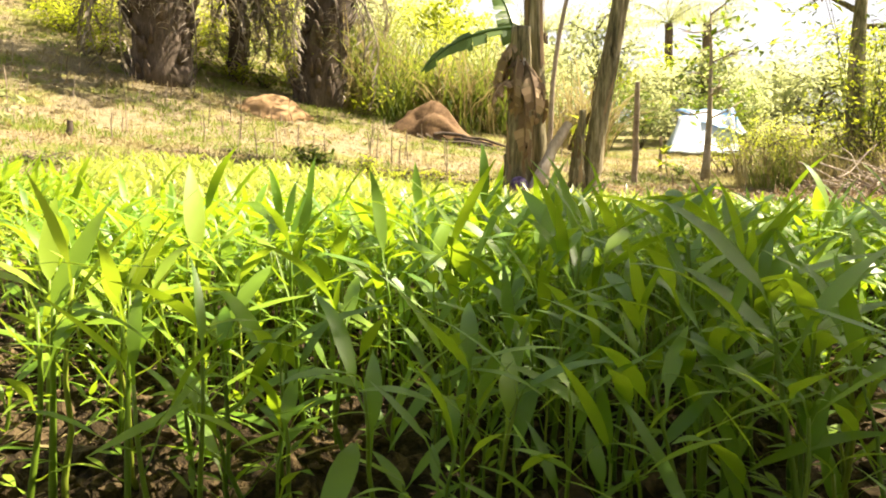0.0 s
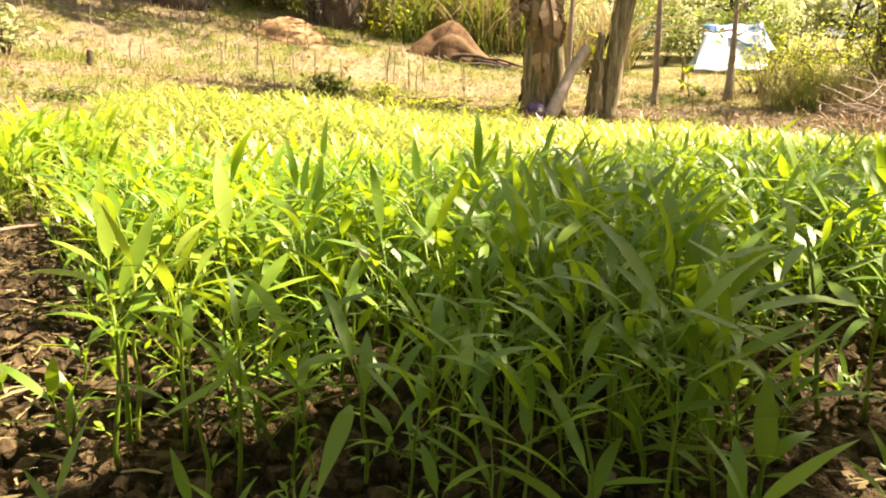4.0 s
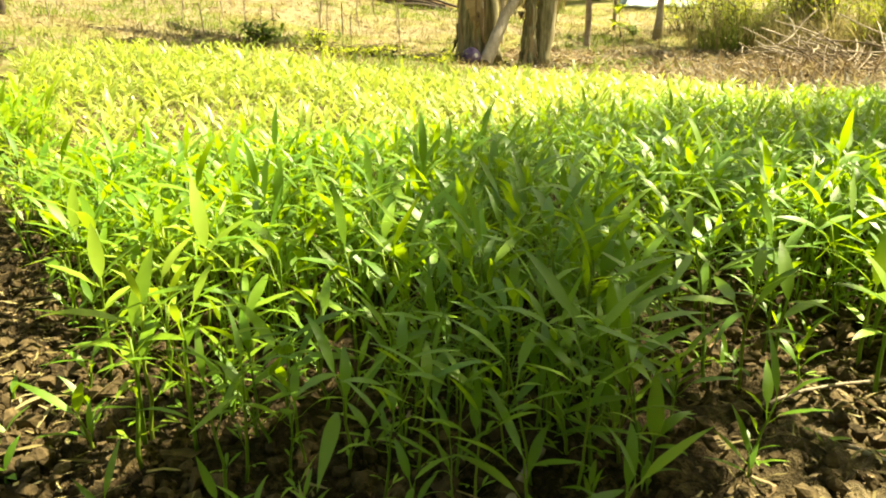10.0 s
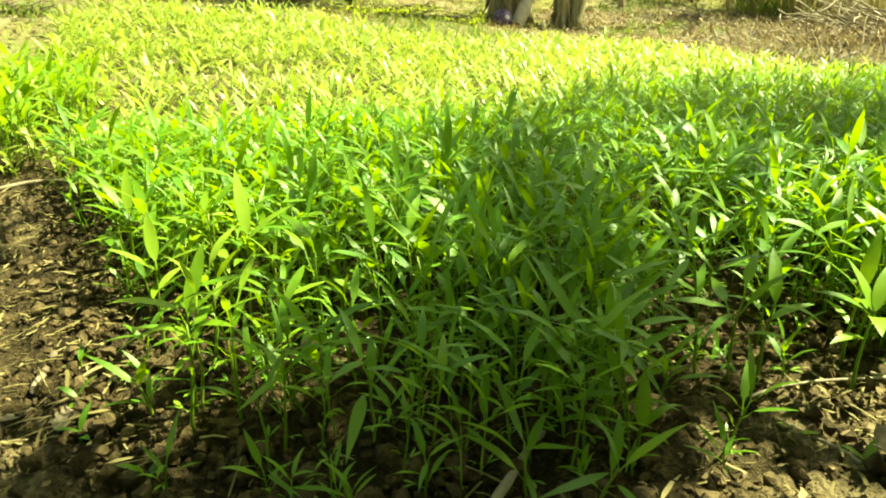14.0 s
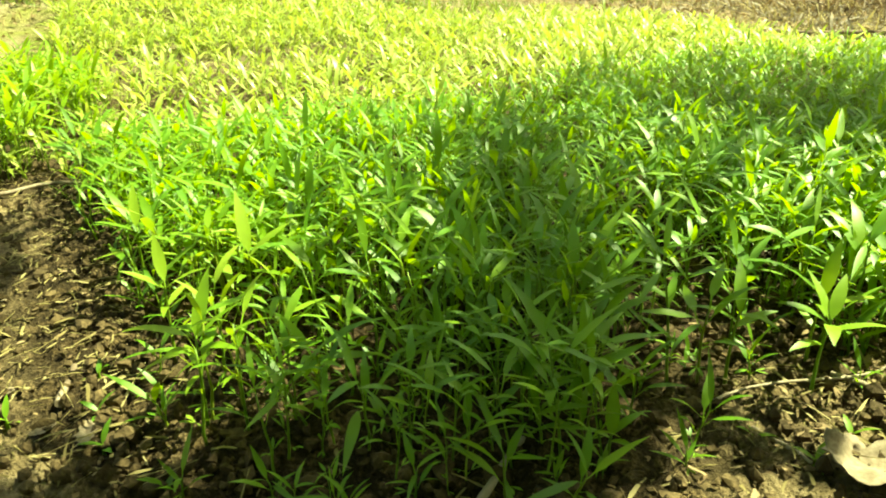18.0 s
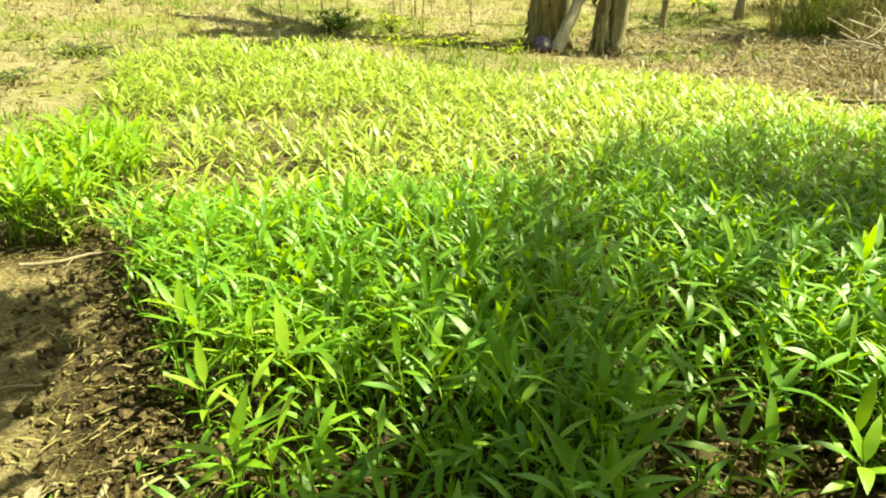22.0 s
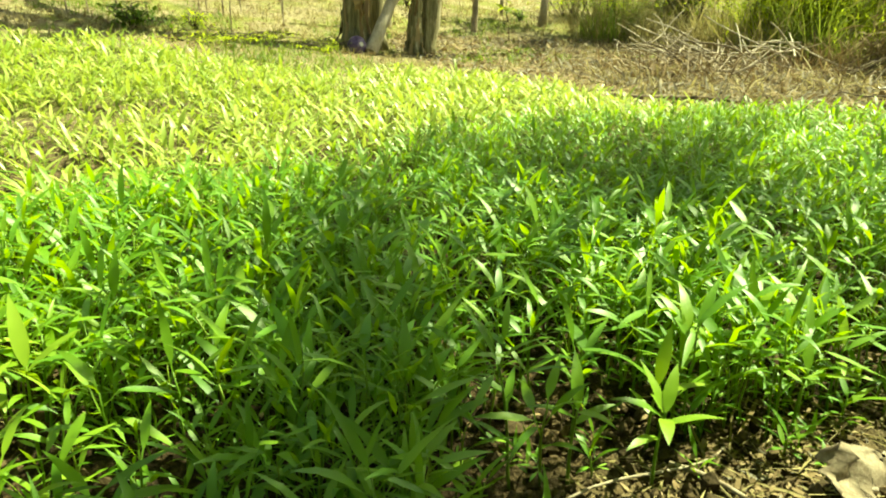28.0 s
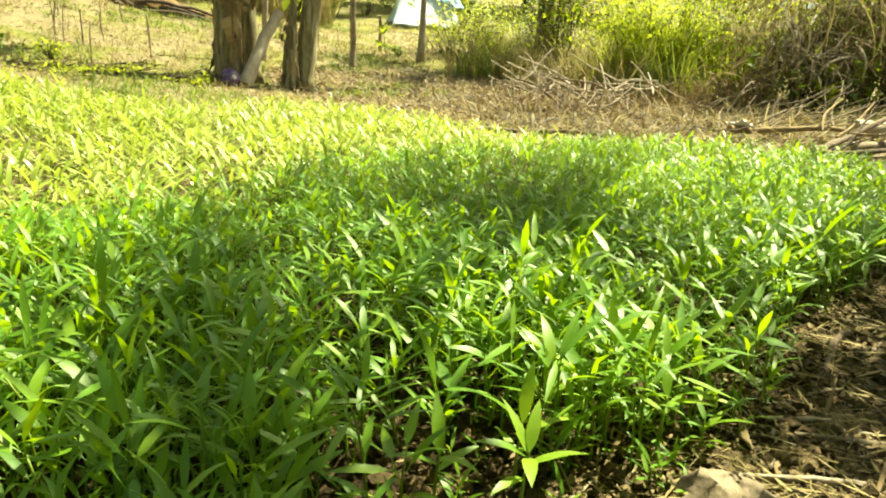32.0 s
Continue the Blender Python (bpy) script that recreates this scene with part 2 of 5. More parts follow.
def ground_material():
    """Soils by the sheet's own masks: dug bed, trodden path, dry hillside."""
    m, nodes, links, p = shader("soil", 0.95, 0.15)
    big, mid, fine = noise_node(nodes, links, 1.6, 4), noise_node(nodes, links, 14, 5, 0.7), noise_node(nodes, links, 90, 4, 0.7)
    mix = nodes.new("ShaderNodeMix")
    mix.data_type = "FLOAT"
    mix.inputs[0].default_value = 0.5
    links.new(mid.outputs["Fac"], mix.inputs[2]), links.new(fine.outputs["Fac"], mix.inputs[3])
    bed = ramp_node(nodes, [(0.38, (0.012, 0.008, 0.0035)), (0.5, (0.030, 0.021, 0.009)), (0.65, (0.18, 0.128, 0.06))])
    path = ramp_node(nodes, [(0.34, (0.06, 0.043, 0.02)), (0.5, (0.20, 0.152, 0.078)), (0.68, (0.40, 0.32, 0.19))])
    hill = ramp_node(nodes, [(0.30, (0.12, 0.088, 0.04)), (0.5, (0.25, 0.212, 0.118)), (0.70, (0.42, 0.36, 0.225))])
    green = ramp_node(nodes, [(0.30, (0.07, 0.09, 0.012)), (0.5, (0.16, 0.18, 0.03)), (0.70, (0.28, 0.27, 0.06))])
    for r in (bed, path, hill, green):
        links.new(mix.outputs[0], r.inputs[0])
    last = path.outputs[0]
    for name, colour in (("hill", hill), ("bed", bed)):
        at = nodes.new("ShaderNodeAttribute")
        at.attribute_name = name
        jag = nodes.new("ShaderNodeMath")
        jag.operation = "MULTIPLY_ADD"
        links.new(mid.outputs["Fac"], jag.inputs[0])
        jag.inputs[1].default_value = 0.8
        jag.inputs[2].default_value = -0.4
        sumn = nodes.new("ShaderNodeMath")
        sumn.operation, sumn.use_clamp = "ADD", True
        links.new(at.outputs["Fac"], sumn.inputs[0]), links.new(jag.outputs[0], sumn.inputs[1])
        mx = nodes.new("ShaderNodeMix")
        mx.data_type = "RGBA"
        links.new(sumn.outputs[0], mx.inputs[0]), links.new(last, mx.inputs[6]), links.new(colour.outputs[0], mx.inputs[7])
        last = mx.outputs[2]
    gm = ramp_node(nodes, [(0.47, (0, 0, 0)), (0.60, (0.8, 0.8, 0.8))])
    links.new(big.outputs["Fac"], gm.inputs[0])
    at = nodes.new("ShaderNodeAttribute")
    at.attribute_name = "hill"
    mul = nodes.new("ShaderNodeMath")
    mul.operation = "MULTIPLY"
    links.new(gm.outputs[0], mul.inputs[0]), links.new(at.outputs["Fac"], mul.inputs[1])
    mx = nodes.new("ShaderNodeMix")
    mx.data_type = "RGBA"
    links.new(mul.outputs[0], mx.inputs[0]), links.new(last, mx.inputs[6]), links.new(green.outputs[0], mx.inputs[7])
    links.new(mx.outputs[2], p.inputs["Base Color"])
    bp = nodes.new("ShaderNodeBump")
    bp.inputs["Strength"].default_value, bp.inputs["Distance"].default_value = 1.0, 0.03
    links.new(mix.outputs[0], bp.inputs["Height"])
    links.new(bp.outputs[0], p.inputs["Normal"])
    return m


SOIL = ground_material()

# ---- shape helpers ----
RNG = np.random.default_rng(7)


def np_object(name, V, F, material, parent=None, label=""):
    """One mesh object out of arrays of vertices and quads (or triangles)."""
    V, F = np.asarray(V, dtype=np.float32), np.asarray(F, dtype=np.int32)
    return link(name, np_data(name, V, F, material), parent, label)


def np_data(name, V, F, material, smooth=True):
    V, F = np.asarray(V, dtype=np.float32), np.asarray(F, dtype=np.int32)
    me = bpy.data.meshes.new(name)
    n, k = F.shape
    me.vertices.add(len(V))
    me.vertices.foreach_set("co", V.ravel())
    me.loops.add(n * k)
    me.loops.foreach_set("vertex_index", F.ravel())
    me.polygons.add(n)
    me.polygons.foreach_set("loop_start", np.arange(n, dtype=np.int32) * k)
    me.update(calc_edges=True)
    me.validate()
    me.polygons.foreach_set("use_smooth", np.full(len(me.polygons), smooth))
    me.materials.append(material)
    return me


def link(name, me, parent=None, label=""):
    ob = new(name, me)
    if parent:
        ob.parent = parent
    if label:
        ob["label"] = label
    return ob


def part(name, bm, material, parent, label=""):
    me = bpy.data.meshes.new(name)
    bm.to_mesh(me)
    bm.free()
    me.materials.append(material)
    me.polygons.foreach_set("use_smooth", [True] * len(me.polygons))
    return link(name, me, parent, label)


def base(name, place, label, category, group="", kind="", turn=0.0):
    e = new(name)
    e.empty_display_size = 0.05
    e.matrix_basis = pose(*place, 0, 0, turn)
    return tagged(e, label, category, group, kind)


class Heap:
    """Collects pieces of geometry into one set of arrays."""

    def __init__(self):
        self.V, self.F, self.n = [], [], 0

    def add(self, V, F):
        self.V.append(np.asarray(V, dtype=np.float32))
        self.F.append(np.asarray(F, dtype=np.int32) + self.n)
        self.n += len(V)

    def arrays(self):
        return np.concatenate(self.V), np.concatenate(self.F)


def tube(P, R, sides=6, rng=None, rough=0.0, cap=True):
    """A tapered tube along the points P with radii R."""
    P, R = np.asarray(P, float), np.asarray(R, float)
    T = np.gradient(P, axis=0)
    T /= np.linalg.norm(T, axis=1)[:, None] + 1e-9
    up = np.array([0.31, 0.17, 0.93]) if abs(T[0][2]) < 0.85 else np.array([1.0, 0.13, 0.0])
    A = np.cross(T, up)
    A /= np.linalg.norm(A, axis=1)[:, None] + 1e-9
    B = np.cross(T, A)
    ang = np.linspace(0, 2 * np.pi, sides, endpoint=False)
    rad = R[:, None] * np.ones(sides)
    if rng is not None:
        rad = rad * (1 + rough * rng.standard_normal((len(P), sides)))
    V = P[:, None, :] + rad[..., None] * (np.cos(ang)[None, :, None] * A[:, None, :] + np.sin(ang)[None, :, None] * B[:, None, :])
    V = V.reshape(-1, 3)
    F = []
    for i in range(len(P) - 1):
        for j in range(sides):
            k = (j + 1) % sides
            F.append((i * sides + j, i * sides + k, (i + 1) * sides + k, (i + 1) * sides + j))
    if cap:
        V = np.vstack([V, P[:1], P[-1:]])
        b, t, o = len(V) - 2, len(V) - 1, (len(P) - 1) * sides
        for j in range(0, sides, 2):
            k, l = (j + 1) % sides, (j + 2) % sides
            F.append((b, l, k, j))
            F.append((t, o + j, o + k, o + l))
    return V, np.array(F)


def blade(start, azimuth, rise, length, width, droop=0.9, seg=6, fold=0.18, wide=0.42, twist=0.0, ripple=0.0, rng=None, blunt=0.85):
    """A leaf blade that leaves start and arches; wide: where it is widest."""
    s = np.linspace(0, 1, seg + 1)
    e = rise - droop * s ** 1.3
    step = length / seg
    h = np.concatenate([[0], np.cumsum(np.cos(e[:-1]) * step)])
    z = np.concatenate([[0], np.cumsum(np.sin(e[:-1]) * step)])
    p = math.log(0.5) / math.log(wide)
    w = width * 0.5 * np.sin(np.pi * np.clip(s, 0.012, 0.995) ** p) ** blunt
    ca, sa = math.cos(azimuth), math.sin(azimuth)
    mid = np.stack([h * ca, h * sa, z], 1) + np.asarray(start)
    side = np.array([-sa, ca, 0.0])
    nrm = np.stack([-np.sin(e) * ca, -np.sin(e) * sa, np.cos(e)], 1)
    a = twist * s
    sd = np.cos(a)[:, None] * side + np.sin(a)[:, None] * nrm
    nn = np.cos(a)[:, None] * nrm - np.sin(a)[:, None] * side
    lift = fold * w
    if ripple and rng is not None:
        lift = lift + ripple * w * rng.standard_normal(seg + 1)
    Lf, Rt = mid + w[:, None] * sd + lift[:, None] * nn, mid - w[:, None] * sd + lift[:, None] * nn
    V = np.stack([Lf, mid, Rt], 1).reshape(-1, 3)
    F = []
    for i in range(seg):
        o = 3 * i
        F += [(o, o + 1, o + 4, o + 3), (o + 1, o + 2, o + 5, o + 4)]
    return V, np.array(F)


def blades(P, az, rise, L, W, droop, seg=3, fold=0.2, wide=0.4, twist=0.0, blunt=0.85, ripple=0.0, rng=None):
    """Many blades at once: arrays of starts, ways, rises, lengths, widths and droops."""
    P = np.asarray(P, float)
    n = len(P)
    az, rise, L, W, droop, twist, fold, wide, blunt = [np.broadcast_to(np.asarray(q, float), (n,))[:, None] for q in (az, rise, L, W, droop, twist, fold, wide, blunt)]
    s = np.linspace(0, 1, seg + 1)[None, :]
    e = rise - droop * s ** 1.3
    zero = np.zeros((n, 1))
    h = np.concatenate([zero, np.cumsum(np.cos(e[:, :-1]), 1)], 1) * L / seg
    z = np.concatenate([zero, np.cumsum(np.sin(e[:, :-1]), 1)], 1) * L / seg
    w = W * 0.5 * np.sin(np.pi * np.clip(s, 0.012, 0.995) ** (math.log(0.5) / np.log(wide))) ** blunt
    ca, sa = np.cos(az), np.sin(az)
    mid = np.stack([h * ca, h * sa, z], -1) + P[:, None, :]
    side = np.stack([-sa + 0 * h, ca + 0 * h, 0 * h], -1)
    nrm = np.stack([-np.sin(e) * ca, -np.sin(e) * sa, np.cos(e)], -1)
    ct, st = np.cos(twist * s)[..., None], np.sin(twist * s)[..., None]
    sd, nn = ct * side + st * nrm, ct * nrm - st * side
    lift = fold * w
    if ripple and rng is not None:
        lift = lift + ripple * w * rng.standard_normal(w.shape)
    V = np.stack([mid + w[..., None] * sd + lift[..., None] * nn, mid, mid - w[..., None] * sd + lift[..., None] * nn], 2).reshape(n, -1, 3)
    o = 3 * np.arange(seg)[:, None]
    F = np.concatenate([o + np.array([[0, 1, 4, 3]]), o + np.array([[1, 2, 5, 4]])])
    k = 3 * (seg + 1)
    return V.reshape(-1, 3), (F[None] + k * np.arange(n)[:, None, None]).reshape(-1, 4)


def smooth(a, b, v):
    u = np.clip((v - a) / (b - a), 0, 1)
    return u * u * (3 - 2 * u)


def soft_ramp(v, w=0.8):
    return 0.5 * (v + np.sqrt(v * v + w * w))


BED = [(-0.29, 0.48), (-0.36, 0.68), (-0.46, 0.92), (-0.56, 1.15), (-0.66, 1.30), (-0.77, 1.5), (-0.88, 1.76), (-1.05, 1.76), (-1.36, 1.86), (-1.55, 2.5), (-1.55, 3.3), (-1.85, 4.4), (-1.55, 5.1), (-0.5, 5.3),
       (0.36, 4.5), (0.75, 4.4), (1.25, 4.85), (1.75, 4.8), (2.12, 4.25), (2.35, 3.4), (2.68, 2.95), (3.1, 2.66), (3.48, 2.2), (3.32, 1.70), (2.6, 1.15), (2.0, 0.98), (1.6, 0.87), (1.38, 0.79), (1.2, 0.69),
       (1.0, 0.61), (0.80, 0.575), (0.60, 0.565), (0.42, 0.53), (0.28, 0.43), (0.18, 0.385), (0.0, 0.375), (-0.16, 0.40)]


def bed_distance(x, y):
    """Metres inside (plus) or outside (minus) the edge of the vegetable bed."""
    x, y = np.asarray(x, float), np.asarray(y, float)
    inside, near = np.zeros(x.shape, bool), np.full(x.shape, 1e9)
    for (ax, ay), (bx, by) in zip(BED, BED[1:] + BED[:1]):
        cross = ((ay > y) != (by > y)) & (x < (bx - ax) * (y - ay) / (by - ay + 1e-12) + ax)
        inside ^= cross
        dx, dy = bx - ax, by - ay
        u = np.clip(((x - ax) * dx + (y - ay) * dy) / (dx * dx + dy * dy), 0, 1)
        near = np.minimum(near, np.hypot(x - ax - u * dx, y - ay - u * dy))
    return np.where(inside, near, -near)


def height(x, y):
    """The lie of the land: level bed, a hillside behind and to one side."""
    x, y = np.asarray(x, float), np.asarray(y, float)
    z = 0.055 * soft_ramp(y - 5.2) + 0.07 * soft_ramp(y - 7.2)
    z = z + 0.125 * soft_ramp(1.7 - x) * smooth(1.5, 6.5, y)
    z = z + soft_ramp(y - 7.6) * (0.11 + 0.03 * soft_ramp(1.0 - x)) * (1 - smooth(1.5, 4.5, x))
    far = smooth(22, 60, np.hypot(x, y))
    z = z * (1 - far) + far * 3.0
    return z - 0.02


def ground_z(x, y):
    return float(height(x, y))


# ---- ground ----


def spaced(lo, hi, a, b, fine, grow):
    """Grid lines: even between a and b, ever wider outside."""
    mid = list(np.arange(a, b, fine))
    right, step = [], fine
    while (right or mid)[-1] < hi:
        step *= grow
        right.append((right or mid)[-1] + step)
    left, step = [], fine
    while (left or mid[:1])[-1] > lo:
        step *= grow
        left.append((left or mid[:1])[-1] - step)
    return np.array(left[::-1] + mid + right)


def ground_sheet():
    xs, ys = spaced(-400, 400, -1.0, 1.9, 0.0115, 1.05), spaced(-400, 400, 0.32, 1.35, 0.0115, 1.05)
    X, Y = np.meshgrid(xs, ys)
    Z = height(X, Y)
    D = bed_distance(X, Y)
    relief = np.zeros(X.shape)
    for i in range(X.shape[0]):
        for j in range(X.shape[1]):
            x, y = X[i, j], Y[i, j]
            if -6 < x < 9 and -1 < y < 14:
                a = 1.0 if D[i, j] > -0.12 else 0.7
                q = noise.noise((x * 2.2, y * 2.2, 0)) * 0.012
                if -2.2 < x < 3.6 and y < 3.4:
                    q += a * (noise.noise((x * 9, y * 9, 3)) * 0.010 + noise.noise((x * 22, y * 22, 5)) * 0.011 + abs(noise.noise((x * 38, y * 38, 7))) * (0.030 if D[i, j] > -0.2 else 0.016) + noise.noise((x * 75, y * 75, 9)) * 0.007)
                else:
                    q += noise.noise((x * 5, y * 5, 3)) * 0.02
                relief[i, j] = q
    Z = Z + relief
    h, w = X.shape
    I = np.arange(h * w).reshape(h, w)
    F = np.stack([I[:-1, :-1], I[:-1, 1:], I[1:, 1:], I[1:, :-1]], -1).reshape(-1, 4)
    ob = np_object("ground", np.stack([X, Y, Z], -1).reshape(-1, 3), F, SOIL)
    me = ob.data
    # Dug soil; the front right strip is drier and carries sunlight in its colour.
    dug = smooth(-0.16, -0.02, D + 0.11 * smooth(-0.25, -0.42, X) * smooth(1.35, 1.1, Y) * smooth(0.5, 0.7, Y)) * (1 - 0.55 * smooth(0.24, 0.42, X) * smooth(0.68, 0.56, Y))
    hill = smooth(2.6, 4.5, Y + 0.25 * np.clip(-X, 0, 4)) * (1 - 0.45 * smooth(1.8, 3.2, X) * (1 - smooth(6, 9, Y)))
    for name, values in (("bed", dug * (1 - 0.55 * smooth(1.5, 3.0, Y))), ("hill", hill)):
        at = me.attributes.new(name, "FLOAT", "POINT")
        at.data.foreach_set("value", values.ravel().astype(np.float32))
    return tagged(ob, "dark dug garden soil running into a dry tan hillside", "ground", kind="structure")


ground_sheet()


def haze():
    """A glowing ring in place of the white hazy sky low over the horizon, all round."""
    m = bpy.data.materials.new("white haze")
    m.use_nodes = True
    nodes, links = m.node_tree.nodes, m.node_tree.links
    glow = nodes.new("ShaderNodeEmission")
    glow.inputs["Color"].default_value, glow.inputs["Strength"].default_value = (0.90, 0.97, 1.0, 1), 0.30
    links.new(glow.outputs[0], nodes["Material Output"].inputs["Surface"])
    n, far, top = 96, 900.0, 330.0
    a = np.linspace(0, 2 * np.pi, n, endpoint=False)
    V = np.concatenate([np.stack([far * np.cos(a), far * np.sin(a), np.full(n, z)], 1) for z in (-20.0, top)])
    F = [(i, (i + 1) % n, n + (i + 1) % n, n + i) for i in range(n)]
    tagged(np_object("backdrop", V, F, m), "glowing white ring standing in for hazy sky above the horizon", "sky", kind="structure")


haze()

# ---- water spinach ----


def spinach_variant(rng, tall=0.14, leaves=6, size=0.08, seed_leaves=2, low=0.56, slim=0.12, broad=0.21):
    """One plant at the origin: a bare upright stem, stalked lance-shaped leaves towards its top, forked seed leaves lower down."""
    lean, way = rng.uniform(0.03, 0.2), rng.uniform(0, 2 * math.pi)
    t = np.linspace(0, 1, 6)
    bend = lean * tall * t ** 1.6
    P = np.stack([bend * math.cos(way), bend * math.sin(way), tall * t], 1)
    P[1:-1, :2] += rng.standard_normal((4, 2)) * 0.012 * tall
    stem = tube(P, np.linspace(0.0024, 0.0012, 6), 5)

    def spot(u):
        return np.array([np.interp(u, t, P[:, k]) for k in range(3)])

    def stalked(at, turn, rise, reach, made):
        out = np.array([math.cos(turn) * math.cos(rise), math.sin(turn) * math.cos(rise), math.sin(rise)])
        end, q = at + reach * out, np.array([-math.sin(turn), math.cos(turn), 0]) * 0.0009
        under = np.array((0, 0, -0.0011))
        half = (at + end) / 2 + (0, 0, -0.06 * reach)
        V, F = made(end)
        stalk = np.array([at + q, at + under, at - q, half + q, half + under, half - q])
        return np.vstack([stalk, V]), np.vstack([np.array([(0, 1, 4, 3), (1, 2, 5, 4), (3, 4, 7, 6), (4, 5, 8, 7)]), F + 6])

    made, turn = [], rng.uniform(0, 6.28)
    for i in range(leaves):
        u = min(1.0, low + (1 - low) * (i + 0.7 * rng.random()) / max(1, leaves - 1))
        turn += 2.4 + rng.uniform(-0.5, 0.5)
        top = u > 0.93
        rise = rng.uniform(0.9, 1.35) if top else rng.uniform(0.5, 1.1)
        reach = tall * rng.uniform(0.12, 0.26) * (0.5 if top else 1.0)
        L = size * rng.uniform(0.75, 1.15) * (0.72 + 0.34 * u)
        kind = rng.random()
        if top and kind < 0.3:
            aim, droop, w = rng.uniform(0.75, 1.25), rng.uniform(0.2, 0.9), rng.uniform(slim * 0.7, broad * 0.8)
        elif kind < 0.5:
            aim, droop, w = rng.uniform(0.55, 1.1), rng.uniform(0.2, 1.1), rng.uniform(slim, broad)
        elif kind < 0.85:
            aim, droop, w = rng.uniform(0.25, 0.75), rng.uniform(0.1, 0.9), rng.uniform(slim, broad)
        else:
            aim, droop, w = rng.uniform(-0.7, 0.1), rng.uniform(0.0, 0.5), rng.uniform(slim, broad)
        roll, at = rng.uniform(-0.5, 0.5), rng.uniform(0.30, 0.38)
        made.append(stalked(spot(u), turn, rise, reach, lambda end: blade(end, turn + rng.uniform(-0.15, 0.15), aim, L, L * w, droop, 8, 0.13, at, roll, 0.05, rng, 0.95)))
    for k in range(seed_leaves):
        turn += math.pi + rng.uniform(-0.4, 0.4)

        def forked(end):
            rise, L = rng.uniform(0.1, 0.7), rng.uniform(0.016, 0.026)
            V1, F1 = blade(end, turn - 0.38, rise, L, 0.0048, 0.4, 4, 0.1, 0.6)
            V2, F2 = blade(end, turn + 0.38, rise, L, 0.0048, 0.4, 4, 0.1, 0.6)
            return np.vstack([V1, V2]), np.vstack([F1, F2 + len(V1)])

        made.append(stalked(spot(rng.uniform(0.2, 0.38)), turn, rng.uniform(0.3, 0.8), rng.uniform(0.008, 0.018), forked))
    return stem, made


def scatter_plants(variants, places, turns, sizes, tilt):
    """Joined leaves and joined stems of many plants."""
    leaf, stem = Heap(), Heap()
    for (x, y, z), a, s, k, (tx, ty) in zip(places, turns, sizes, RNG.integers(0, len(variants), len(places)), tilt):
        (SV, SF), blades = variants[k]
        c, n = math.cos(a), math.sin(a)
        M = np.array([[c, -n, 0], [n, c, 0], [0, 0, 1]]) * s
        shear = np.array([[1, 0, tx], [0, 1, ty], [0, 0, 1]])
        M = shear @ M
        stem.add(SV @ M.T + (x, y, z), SF)
        for V, F in blades:
            leaf.add(V @ M.T + (x, y, z), F)
    return leaf.arrays(), stem.arrays()


VAR = np.random.default_rng(11)
TALL = [spinach_variant(VAR, VAR.uniform(0.132, 0.172), int(VAR.integers(5, 8)), VAR.uniform(0.062, 0.086)) for _ in range(24)]
SMALL = [spinach_variant(VAR, VAR.uniform(0.045, 0.07), int(VAR.integers(5, 8)), VAR.uniform(0.058, 0.076), 1, 0.3, 0.12, 0.20) for _ in range(12)]


def shady(x, y):
    """The tall stand reaches this far; beyond it grow younger plants."""
    edge = np.minimum(1.75 + 0.22 * (x + 0.9) + 0.55 * np.clip(x - 0.1, 0, 9), 2.85)
    return smooth(-0.15, 0.15, edge - y)


def spots(step, jitter, seed):
    g = np.random.default_rng(seed)
    xs, ys = np.arange(-2.0, 4.0, step), np.arange(0.3, 5.8, step)
    X, Y = np.meshgrid(xs, ys)
    X, Y = (X + g.uniform(-jitter, jitter, X.shape) * step).ravel(), (Y + g.uniform(-jitter, jitter, Y.shape) * step).ravel()
    return X, Y, bed_distance(X, Y), g


